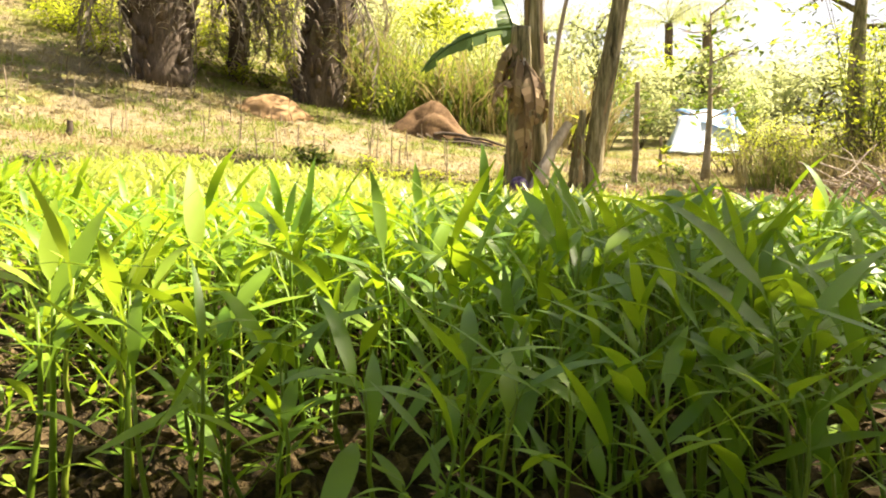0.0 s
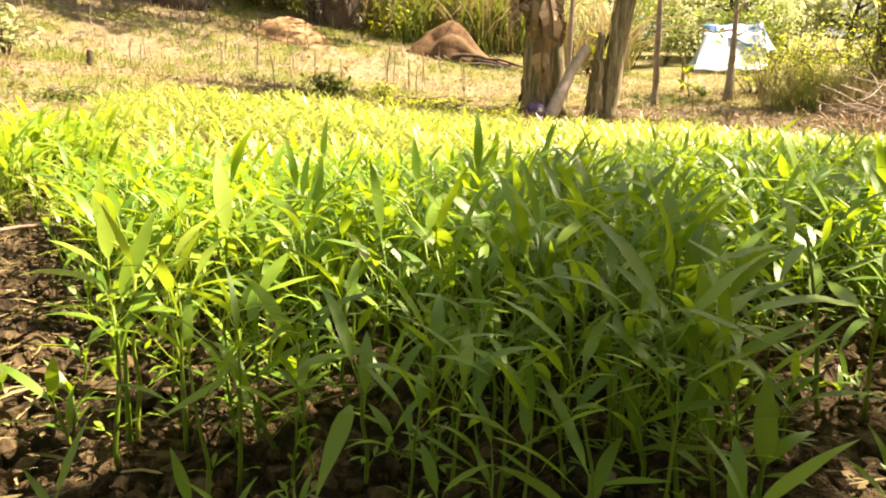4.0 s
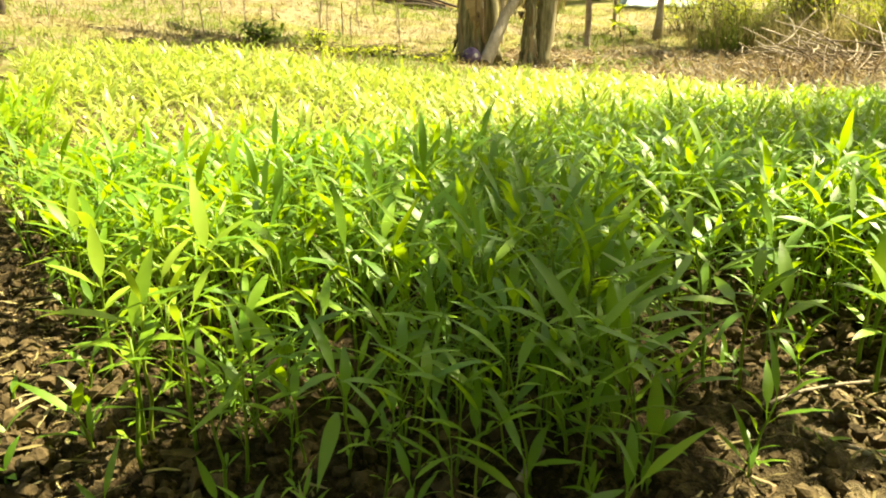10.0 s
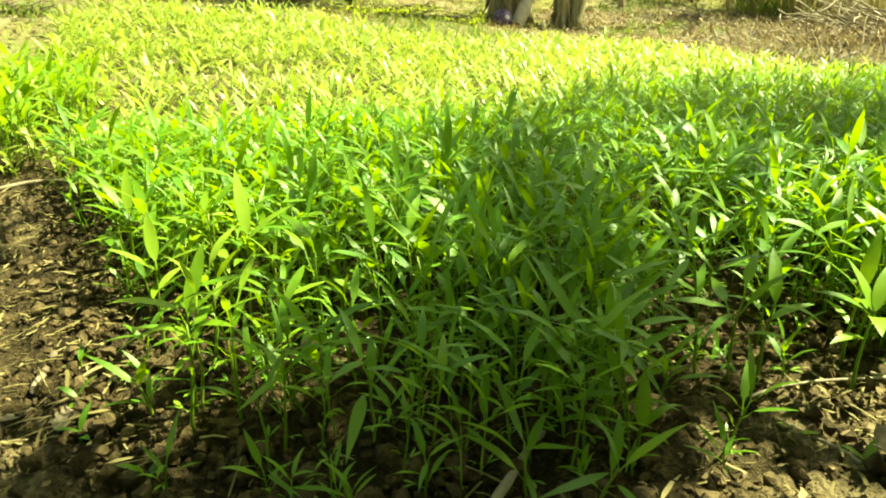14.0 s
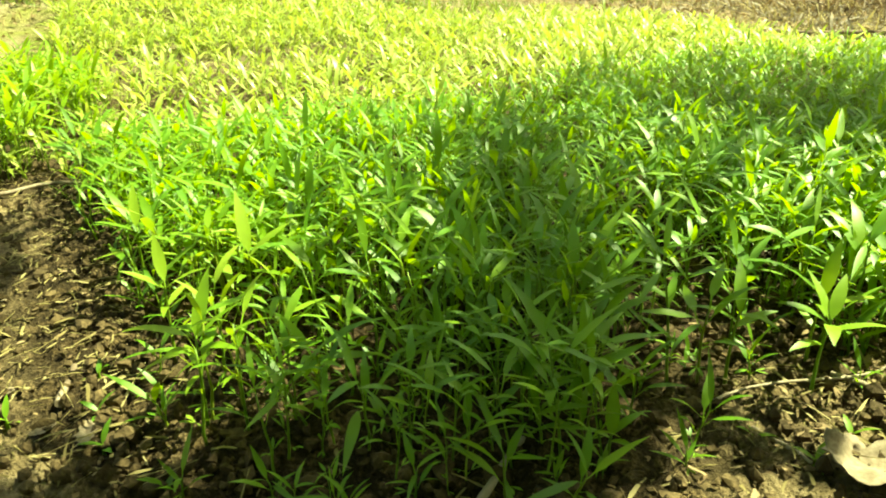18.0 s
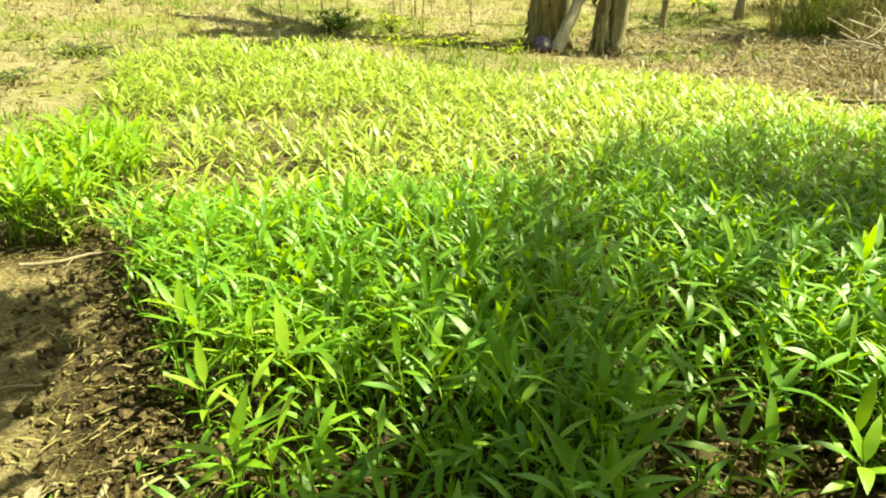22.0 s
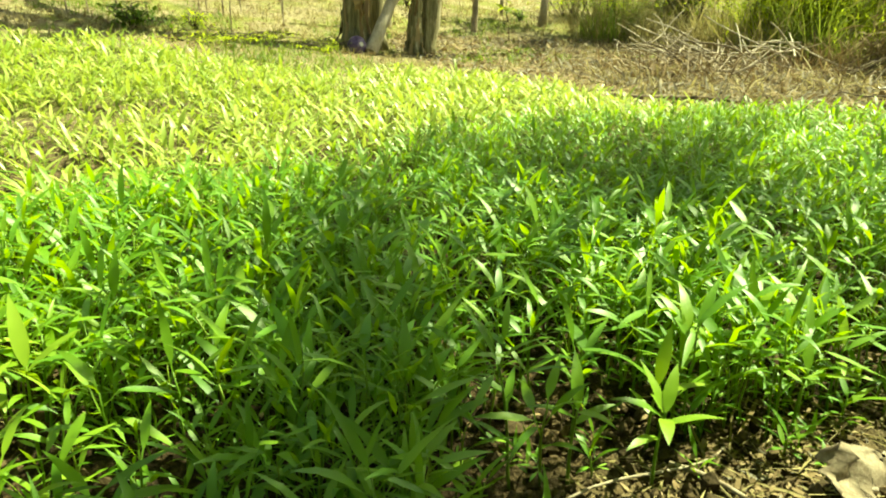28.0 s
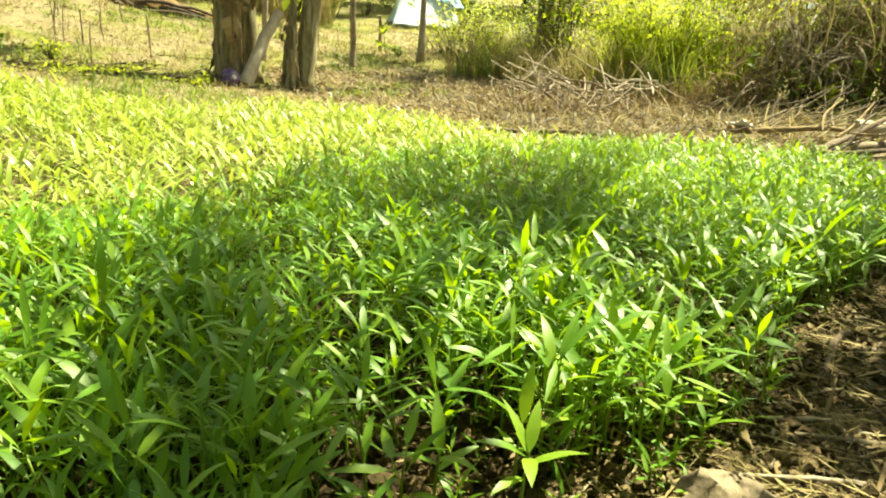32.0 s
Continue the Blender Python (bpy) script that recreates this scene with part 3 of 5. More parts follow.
def plant_bed():
    X, Y, D, g = spots(0.037, 0.6, 21)
    clump = (np.hypot((X + 1.25) / 0.27, (Y - 2.22) / 0.50) < 1)
    tall = np.maximum(shady(X, Y), clump)
    thick = np.array([noise.noise((x * 3.1, y * 3.1, 5)) for x, y in zip(X, Y)])
    keep = (D > 0.0) & (g.random(len(X)) < tall * (0.92 - 0.20 * smooth(1.05, 0.6, Y) - 0.30 * smooth(0.52, 0.42, Y) + 0.9 * thick) * smooth(-0.02, 0.1, D) * (1 - 0.52 * smooth(0.1, -0.2, X) * smooth(1.0, 0.65, Y)) * (1 - 0.6 * smooth(0.22, 0.1, np.hypot(X - 0.48, Y - 0.6))))
    X, Y = X[keep], Y[keep]
    order = np.argsort(np.hypot(X - 0.05, Y + 0.1))
    X, Y = X[order], Y[order]
    n = len(X)
    Z = height(X, Y) - 0.004
    turn, size = g.uniform(0, 6.28, n), g.uniform(0.70, 1.14, n) * np.where((X < -0.95) & (Y > 1.8), 1.25, 1.0) * (1 + 0.05 * smooth(0.8, 0.6, Y) - 0.32 * smooth(0.50, 0.40, Y) - 0.28 * smooth(0.22, 0.12, np.hypot(X + 0.02, Y - 0.5))) * (1 - 0.24 * smooth(1.3, 2.4, Y + 0.3 * X) * smooth(-0.85, -0.6, X))
    near = 300
    meshes = []
    for (SV, SF), blades in TALL:
        meshes.append((np_data("stem", SV, SF, STEM), [np_data("leaf", V, F, LEAF) for V, F in blades], [np_data("leaf", V, F, SUNLITLEAF) for V, F in blades]))
    for i in range(near):
        st, green, pale = meshes[int(g.integers(0, len(meshes)))]
        tilt = g.uniform(-7, 7, 2)
        plant = base("water_spinach", (0, 0, 0), "young water spinach plant with narrow pointed green leaves", "vegetable plant", "water spinach in the bed")
        plant.matrix_basis = pose(X[i], Y[i], Z[i], tilt[0], tilt[1] + 3, math.degrees(turn[i])) @ Matrix.Scale(size[i], 4)
        link("stem", st, plant)
        # Plants on the sunny left get the copy with sunlight in its colour.
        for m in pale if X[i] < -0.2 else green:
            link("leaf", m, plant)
    tilt = g.uniform(-0.12, 0.12, (n, 2)) + (0.05, 0)
    # The sunlit clump takes the leaf with sun put into its colour.
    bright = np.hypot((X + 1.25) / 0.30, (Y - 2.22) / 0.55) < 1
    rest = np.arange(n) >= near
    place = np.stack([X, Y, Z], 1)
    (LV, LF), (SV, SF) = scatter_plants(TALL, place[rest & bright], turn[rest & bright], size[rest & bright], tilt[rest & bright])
    stand = base("water_spinach_clump", (0, 0, 0), "bushy clump of water spinach, sunlight put into its leaf colour", "vegetable bed", kind="stuff")
    np_object("leaves", LV, LF, SUNLITLEAF, stand), np_object("stems", SV, SF, STEM, stand)
    rest &= ~bright
    (LV, LF), (SV, SF) = scatter_plants(TALL, place[rest], turn[rest], size[rest], tilt[rest])
    stand = base("water_spinach_stand", (0, 0, 0), "dense green stand of knee-low water spinach", "vegetable bed", kind="stuff")
    np_object("leaves", LV, LF, LEAF, stand), np_object("stems", SV, SF, STEM, stand)

    X, Y, D, g = spots(0.040, 0.6, 23)
    keep = (D > -0.01) & (Y < 1.25) & (X < 1.3) & (g.random(len(X)) < 0.2)
    X, Y = X[keep], Y[keep]
    n = len(X)
    (LV, LF), (SV, SF) = scatter_plants(SMALL, np.stack([X, Y, height(X, Y)], 1), g.uniform(0, 6.28, n), g.uniform(0.45, 1.05, n), g.uniform(-0.2, 0.2, (n, 2)))
    stand = base("water_spinach_shoots", (0, 0, 0), "low late shoots under the water spinach", "vegetable bed", kind="stuff")
    np_object("leaves", LV, LF, LEAF, stand), np_object("stems", SV, SF, STEM, stand)

    X, Y, D, g = spots(0.056, 0.6, 22)
    clump = (np.hypot((X + 1.25) / 0.27, (Y - 2.22) / 0.50) < 1)
    thick = np.array([noise.noise((x * 2.3, y * 2.3, 15)) for x, y in zip(X, Y)])
    gap = smooth(0.16, 0.07, np.abs(Y - 3.35 - 0.1 * X)) * smooth(0.3, -0.1, X) + smooth(0.13, 0.05, np.abs(Y - 2.42)) * smooth(-0.15, -0.4, X)
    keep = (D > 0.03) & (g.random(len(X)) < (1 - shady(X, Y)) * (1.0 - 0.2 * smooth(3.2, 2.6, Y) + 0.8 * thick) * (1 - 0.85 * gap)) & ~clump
    X, Y = X[keep], Y[keep]
    n = len(X)
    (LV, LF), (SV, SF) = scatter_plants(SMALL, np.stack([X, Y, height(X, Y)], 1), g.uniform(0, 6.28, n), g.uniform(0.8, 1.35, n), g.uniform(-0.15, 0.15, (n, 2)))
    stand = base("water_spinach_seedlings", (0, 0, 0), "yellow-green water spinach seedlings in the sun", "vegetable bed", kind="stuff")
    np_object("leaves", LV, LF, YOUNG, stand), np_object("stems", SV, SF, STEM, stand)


plant_bed()


def tall_spinach(x, y, tall, leaves, material=LEAF):
    """A taller plant at the bed's edge; leaves: height, way, rise, length, width, droop."""
    th = base("water_spinach", (x, y, ground_z(x, y) - 0.004), "taller water spinach plant with broad bright leaves", "vegetable plant", "water spinach in the bed")
    t = np.linspace(0, 1, 7)
    P = np.stack([0.05 * tall * t ** 2, 0.03 * tall * np.sin(3 * t), tall * t], 1)
    np_object("stem", *tube(P, np.linspace(0.003, 0.0014, 7), 6), STEM, th)
    g = np.random.default_rng(int(1000 * abs(x) + 77 * y))
    for z, way, rise, L, W, droop in leaves:
        u = min(1.0, z / tall)
        at = np.array([np.interp(u, t, P[:, k]) for k in range(3)])
        np_object("leaf", *blade(at, radians(way), radians(rise), L, W, droop, 9, 0.14, 0.4, g.uniform(-0.4, 0.4), 0.05, g), material, th)


# Sunlit ones among these plants take the leaf coloured for sunlight.
tall_spinach(0.215, 0.47, 0.055, [(0.05, 75, 82, 0.068, 0.017, 0.1), (0.05, 15, 40, 0.05, 0.011, 0.8), (0.045, 165, 30, 0.045, 0.010, 0.7), (0.04, 300, 35, 0.04, 0.010, 0.9)])
tall_spinach(-0.285, 0.615, 0.15, [(0.15, 75, 52, 0.092, 0.021, 0.2), (0.145, 20, 40, 0.08, 0.014, 0.5), (0.13, 330, 25, 0.07, 0.014, 0.6), (0.12, 200, 35, 0.065, 0.012, 0.7), (0.10, 120, 25, 0.06, 0.012, 0.8), (0.09, 260, 20, 0.05, 0.011, 0.8)], SUNLITLEAF)
tall_spinach(-0.25, 0.84, 0.165, [(0.165, 110, 66, 0.098, 0.021, 0.1), (0.155, 20, 40, 0.085, 0.017, 0.4), (0.14, 170, 30, 0.075, 0.014, 0.6), (0.12, 260, 35, 0.06, 0.013, 0.9), (0.13, 330, 10, 0.08, 0.011, 0.4)], SUNLITLEAF)
tall_spinach(-0.37, 0.80, 0.145, [(0.145, 110, 58, 0.075, 0.018, 0.2), (0.13, 190, 45, 0.07, 0.014, 0.5), (0.13, 350, 35, 0.08, 0.016, 0.4), (0.10, 60, 30, 0.055, 0.012, 0.6), (0.10, 280, 25, 0.06, 0.012, 0.7)], SUNLITLEAF)
tall_spinach(-0.17, 1.05, 0.165, [(0.165, 80, 62, 0.085, 0.018, 0.2), (0.155, 190, 40, 0.08, 0.014, 0.5), (0.15, 320, 30, 0.075, 0.014, 0.5), (0.13, 30, 35, 0.07, 0.013, 0.6)], SUNLITLEAF)
tall_spinach(-0.47, 1.02, 0.15, [(0.15, 100, 60, 0.085, 0.018, 0.3), (0.14, 210, 40, 0.075, 0.014, 0.5), (0.13, 340, 35, 0.075, 0.014, 0.5), (0.11, 40, 25, 0.06, 0.012, 0.7)], SUNLITLEAF)
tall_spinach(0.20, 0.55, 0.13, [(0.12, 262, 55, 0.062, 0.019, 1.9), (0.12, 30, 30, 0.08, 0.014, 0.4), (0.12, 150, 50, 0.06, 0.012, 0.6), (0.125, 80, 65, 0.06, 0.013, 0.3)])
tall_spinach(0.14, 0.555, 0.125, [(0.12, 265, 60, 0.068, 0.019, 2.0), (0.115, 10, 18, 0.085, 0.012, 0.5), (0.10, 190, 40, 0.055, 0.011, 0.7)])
tall_spinach(0.43, 0.60, 0.125, [(0.12, 300, 20, 0.06, 0.018, 0.9), (0.125, 70, 55, 0.08, 0.017, 0.5), (0.11, 170, 35, 0.075, 0.014, 0.8), (0.10, 10, 25, 0.07, 0.013, 0.7)], SUNLITLEAF)
tall_spinach(0.53, 0.555, 0.13, [(0.13, 45, 50, 0.068, 0.017, 0.4), (0.125, 100, 55, 0.078, 0.015, 0.5), (0.12, 165, 40, 0.08, 0.014, 0.8), (0.12, 240, 25, 0.07, 0.019, 0.9), (0.11, 335, 25, 0.08, 0.016, 0.6), (0.09, 200, 25, 0.07, 0.014, 0.8)], SUNLITLEAF)
tall_spinach(0.78, 0.70, 0.165, [(0.165, 80, 72, 0.075, 0.020, 0.1), (0.16, 20, 45, 0.08, 0.015, 0.5), (0.15, 190, 40, 0.075, 0.015, 0.6), (0.13, 300, 30, 0.07, 0.015, 0.8)], SUNLITLEAF)
tall_spinach(1.03, 0.665, 0.125, [(0.125, 12, 24, 0.10, 0.020, 0.1), (0.12, 130, 45, 0.085, 0.014, 0.4), (0.115, 165, 40, 0.08, 0.013, 0.5), (0.11, 60, 60, 0.06, 0.015, 0.3), (0.09, 250, 20, 0.06, 0.013, 0.7), (0.07, 330, 15, 0.05, 0.011, 0.6)], SUNLITLEAF)
tall_spinach(0.90, 0.635, 0.13, [(0.13, 70, 60, 0.08, 0.016, 0.3), (0.125, 150, 40, 0.085, 0.014, 0.5), (0.12, 350, 30, 0.08, 0.014, 0.4), (0.10, 230, 25, 0.07, 0.014, 0.8), (0.08, 300, 20, 0.06, 0.012, 0.6)], SUNLITLEAF)
tall_spinach(0.80, 0.60, 0.12, [(0.12, 60, 55, 0.075, 0.016, 0.4), (0.115, 180, 40, 0.08, 0.014, 0.6), (0.11, 300, 30, 0.075, 0.015, 0.7), (0.09, 20, 20, 0.07, 0.012, 0.5)], SUNLITLEAF)
tall_spinach(0.64, 0.67, 0.12, [(0.12, 85, 80, 0.075, 0.018, 0.2), (0.115, 165, 45, 0.08, 0.015, 0.6), (0.11, 30, 45, 0.08, 0.016, 0.5), (0.09, 280, 35, 0.07, 0.016, 0.9), (0.08, 350, 20, 0.07, 0.013, 0.4)], SUNLITLEAF)
tall_spinach(0.70, 0.66, 0.09, [(0.09, 70, 65, 0.07, 0.017, 0.5), (0.08, 180, 35, 0.065, 0.015, 0.8), (0.08, 330, 40, 0.06, 0.014, 0.6)], SUNLITLEAF)
tall_spinach(0.57, 0.63, 0.12, [(0.12, 40, 70, 0.085, 0.019, 0.3), (0.115, 150, 50, 0.08, 0.015, 0.7), (0.10, 330, 35, 0.08, 0.016, 0.6), (0.10, 240, 40, 0.075, 0.016, 1.0), (0.07, 90, 20, 0.06, 0.012, 0.5)], SUNLITLEAF)
tall_spinach(0.73, 0.79, 0.13, [(0.13, 75, 75, 0.08, 0.017, 0.3), (0.12, 10, 45, 0.08, 0.015, 0.5), (0.12, 170, 40, 0.08, 0.015, 0.6), (0.10, 280, 40, 0.07, 0.016, 0.9)], SUNLITLEAF)
tall_spinach(1.07, 0.88, 0.13, [(0.13, 95, 78, 0.08, 0.018, 0.2), (0.12, 20, 40, 0.08, 0.015, 0.5), (0.12, 190, 45, 0.075, 0.015, 0.6), (0.10, 300, 35, 0.07, 0.015, 0.8)], SUNLITLEAF)
tall_spinach(0.28, 0.94, 0.15, [(0.15, 90, 75, 0.075, 0.016, 0.4), (0.14, 200, 40, 0.08, 0.015, 0.6), (0.14, 340, 35, 0.08, 0.015, 0.7)])

for sx, sy, way in ((-0.44, 0.66, 30), (-0.56, 0.66, 100), (-0.31, 0.495, 200), (-0.47, 0.755, 330), (0.78, 0.52, 60), (-0.41, 0.585, 75), (0.45, 0.425, 20), (0.40, 0.475, 190), (0.52, 0.46, 310), (1.42, 0.60, 140), (1.55, 0.52, 250)):
    tall_spinach(sx, sy, 0.022, [(0.022, way, 50, 0.036, 0.009, 0.6), (0.02, way + 130, 40, 0.03, 0.008, 0.7), (0.014, way + 240, 25, 0.026, 0.008, 0.6)])

# ---- litter, sticks, logs ----


def litter(name, label, n, region, length, width, material, seed, lift=0.004, curl=0.5, steep=0.3):
    """Flat dry bits strewn over the ground."""
    g = np.random.default_rng(seed)
    x0, x1, y0, y1 = region
    X, Y = g.uniform(x0, x1, n), g.uniform(y0, y1, n)
    keep = (bed_distance(X, Y) < 0.04) | (g.random(n) > 0.75)
    X, Y = X[keep], Y[keep]
    m = len(X)
    V, F = blades(np.stack([X, Y, height(X, Y) + g.uniform(0.004, 0.016, m) + lift], 1), g.uniform(0, 6.28, m), g.uniform(-0.15, steep, m), g.uniform(*length, m), g.uniform(*width, m),
                  curl * g.random(m), 3, g.uniform(-0.2, 0.4, m), g.uniform(0.35, 0.65, m), g.uniform(-0.8, 0.8, m), g.uniform(0.15, 0.5, m), 0.3, g)
    V[:, :2] += g.standard_normal((len(V), 2)) * 0.0012
    return tagged(np_object(name, V, F, material), label, "litter", kind="stuff")


litter("dry_leaf_litter", "dry brown leaf scraps strewn on the soil", 4200, (0.3, 3.4, 0.2, 2.8), (0.006, 0.026), (0.002, 0.007), DEADLEAF, 31)
litter("dry_leaf_litter", "small dry leaf scraps strewn on the trodden path", 2200, (-2.2, 0.3, 0.2, 2.8), (0.004, 0.018), (0.0015, 0.006), DEADLEAF, 57)
litter("straw", "pale dry straw lying on the trodden path", 7000, (-2.4, 4.2, 0.2, 3.6), (0.015, 0.07), (0.0015, 0.0035), DRYGRASS, 32, 0.003, 0.3)
litter("dry_mulch", "dry straw crumbs in front of the bed", 330, (0.28, 0.95, 0.40, 0.78), (0.01, 0.06), (0.0012, 0.003), DRYGRASS, 38, 0.003, 0.5)
litter("dry_mulch", "brown dry scraps in front of the bed", 420, (0.28, 1.6, 0.30, 0.80), (0.006, 0.022), (0.003, 0.010), DEADLEAF, 40, 0.003, 0.6)
litter("dry_mulch", "dry straw crumbs along the trodden path", 900, (-1.6, -0.75, 1.2, 2.0), (0.012, 0.06), (0.0012, 0.004), DRYGRASS, 39, 0.003, 0.5)
litter("dry_mulch", "dry straw crumbs on the soil beside the bed", 700, (-1.0, -0.3, 0.5, 1.4), (0.01, 0.05), (0.0012, 0.004), DRYGRASS, 70, 0.003, 0.5)
litter("dry_mulch", "brown dry debris on the shaded path", 4200, (0.6, 5.5, 0.2, 2.6), (0.010, 0.06), (0.002, 0.007), DRYVINE, 55, 0.002, 0.6)
litter("leaf_mould", "rotting brown leaf scraps on the shaded path", 4200, (0.62, 2.8, 0.15, 1.3), (0.006, 0.024), (0.002, 0.008), DEADLEAF, 59, 0.002, 0.9, 0.5)
litter("leaf_mould", "grey rotting leaf scraps on the shaded path", 2600, (0.62, 2.8, 0.15, 1.3), (0.008, 0.034), (0.002, 0.007), GREYFROND, 60, 0.002, 0.9, 0.5)
litter("leaf_mould", "dark rotting leaf scraps on the shaded path", 6500, (0.62, 2.8, 0.15, 1.3), (0.008, 0.032), (0.003, 0.010), DRYVINE, 62, 0.002, 0.9, 0.5)
litter("straw", "broken straw on the shaded path", 1700, (0.6, 2.6, 0.15, 1.2), (0.03, 0.14), (0.0018, 0.004), DRYGRASS, 63, 0.004, 0.3)
litter("dry_blades", "dry brown leaf blades lying beside the bed", 900, (0.5, 4.4, 0.2, 3.4), (0.04, 0.13), (0.004, 0.012), DRYVINE, 34, 0.003, 0.6)
litter("dry_leaf_litter", "dry leaf litter on the ground past the bed", 13000, (-5.0, 7.0, 3.2, 10.0), (0.02, 0.08), (0.008, 0.026), DEADLEAF, 33)
litter("leaf_scraps", "brown dry leaf scraps on the clearing", 3200, (1.7, 5.0, 4.2, 7.6), (0.03, 0.10), (0.010, 0.035), DEADLEAF, 64, 0.004, 1.0, 0.6)
litter("leaf_scraps", "grey dry leaf scraps on the clearing", 2600, (1.7, 5.0, 4.2, 7.6), (0.03, 0.10), (0.008, 0.030), GREYFROND, 65, 0.004, 1.0, 0.6)
litter("leaf_scraps", "dark scraps around the cut branches", 3000, (2.6, 6.0, 1.1, 3.4), (0.02, 0.09), (0.006, 0.024), DRYVINE, 67, 0.004, 1.0, 0.6)
litter("leaf_scraps", "grey scraps around the cut branches", 2600, (2.6, 6.0, 1.1, 3.4), (0.02, 0.09), (0.006, 0.024), GREYFROND, 68, 0.004, 1.0, 0.6)
litter("dry_brush", "tangled dry straw and stems beyond the bed", 1300, (2.8, 5.6, 3.6, 5.3), (0.06, 0.28), (0.004, 0.010), DRYGRASS, 36, 0.0, 0.9, 0.9)
litter("dry_brush", "tangled brown stems and leaves beyond the bed", 1700, (2.8, 5.4, 3.4, 5.9), (0.05, 0.26), (0.006, 0.018), DRYVINE, 56, 0.0, 1.2, 1.0)
litter("dry_brush", "grey dry stems and leaves beyond the bed", 2200, (2.8, 5.4, 3.4, 5.9), (0.05, 0.22), (0.006, 0.020), GREYFROND, 58, 0.0, 1.2, 0.8)
litter("dry_brush", "brown stems and leaves heaped with the brushwood", 900, (3.2, 4.9, 4.2, 5.7), (0.06, 0.30), (0.004, 0.014), DEADLEAF, 71, 0.03, 1.2, 1.2)
litter("dry_brush", "tangled dry straw and stems under the thicket", 1000, (4.0, 7.5, 2.9, 4.6), (0.12, 0.45), (0.004, 0.012), DRYGRASS, 37, 0.0, 0.9, 0.7)


def clods():
    g = np.random.default_rng(35)
    heap = Heap()
    bm = bmesh.new()
    bmesh.ops.create_icosphere(bm, subdivisions=1, radius=1.0)
    bm.verts.ensure_lookup_table()
    unit, tri = np.array([v.co[:] for v in bm.verts]), np.array([[v.index for v in f.verts] for f in bm.faces])
    bm.free()
    n = 24000
    X, Y = g.uniform(-1.0, 2.0, n), 0.3 + 1.4 * g.random(n) ** 1.3
    D, Z = bed_distance(X, Y), height(X, Y)
    keep = (D > -0.22 * g.random(n) - 0.12 * smooth(0.25, 0.4, X) - 0.08 * smooth(-0.25, -0.4, X)) & ((D < 0.2) | (g.random(n) < 0.3))
    for x, y, z in zip(X[keep], Y[keep], Z[keep]):
        r = 0.0018 + 0.013 * g.random() ** 4
        q = unit * r * g.uniform(0.5, 1.4, (len(unit), 1)) * g.uniform(0.6, 1.3, 3)
        heap.add(q + (x, y, z + g.uniform(0.002, 0.016)), tri)
    V, F = heap.arrays()
    return tagged(link("soil_clods", np_data("soil_clods", V, F, CLOD, False)), "crumbly dark soil clods", "soil", kind="stuff")


clods()


def stick(name, a, b, r0, r1, label, seed, sag=0.02, material=WOOD, group="", category="stick"):
    """A crooked branch from a to b, with a knot or two."""
    g = np.random.default_rng(seed)
    a, b = np.array(a, float), np.array(b, float)
    t = np.linspace(0, 1, 9)
    L = np.linalg.norm(b - a)
    P = a + (b - a) * t[:, None] + sag * L * (g.standard_normal(3) * np.sin(np.pi * t)[:, None] + 0.6 * g.standard_normal(3) * np.sin(2 * np.pi * t)[:, None]) + g.standard_normal((9, 3)) * 0.12 * r0 * np.sin(np.pi * t)[:, None]
    R = np.linspace(r0, r1, 9) * (1 + 0.05 * g.standard_normal(9))
    mid = P.mean(0)
    V, F = tube(P - mid, R, 8, g, 0.05)
    ob = np_object(name, V, F, material)
    ob.data.set_sharp_from_angle(angle=radians(55))
    ob.location = mid
    return tagged(ob, label, category, group)


def lying(name, x, y, way, length, r, label, seed, up=0.0, rise=0.0, **more):
    c, s = math.cos(radians(way)) * length / 2, math.sin(radians(way)) * length / 2
    za, zb = ground_z(x - c, y - s) + r + up, ground_z(x + c, y + s) + r + up + rise
    return stick(name, (x - c, y - s, za), (x + c, y + s, zb), r, r * 0.75, label, seed, **more)


lying("stick", 0.083, 0.462, 54, 0.13, 0.0055, "short pale dry stick on dark soil", 41, 0.012)
lying("stick", -0.98, 1.72, 14, 0.28, 0.007, "thin pale stick on the trodden path", 42, 0.008)
lying("log", 2.40, 0.70, -25, 0.9, 0.046, "short weathered brown log beside the bed", 43, category="log", material=LOG)
lying("stick", 0.62, 0.52, -60, 0.16, 0.004, "thin dry twig on crumbly soil", 44, 0.01)
lying("stick", 1.15, 0.50, -35, 0.22, 0.006, "grey dry twig on the path", 45, 0.006)
lying("bark_strip", 1.42, 0.74, 24, 0.26, 0.009, "curved pale strip of dry bark on the path", 46, 0.008, sag=0.025, category="bark")
lying("stick", -0.51, 0.74, 98, 0.10, 0.006, "short pale dry stick on the path", 47, 0.008)
lying("stick", 0.53, 0.575, 9, 0.30, 0.0022, "long thin brown stem on crumbly soil", 50, 0.012, sag=0.04)
lying("stick", 0.43, 0.46, -65, 0.08, 0.003, "thin pale twig on crumbly soil", 49, 0.01)


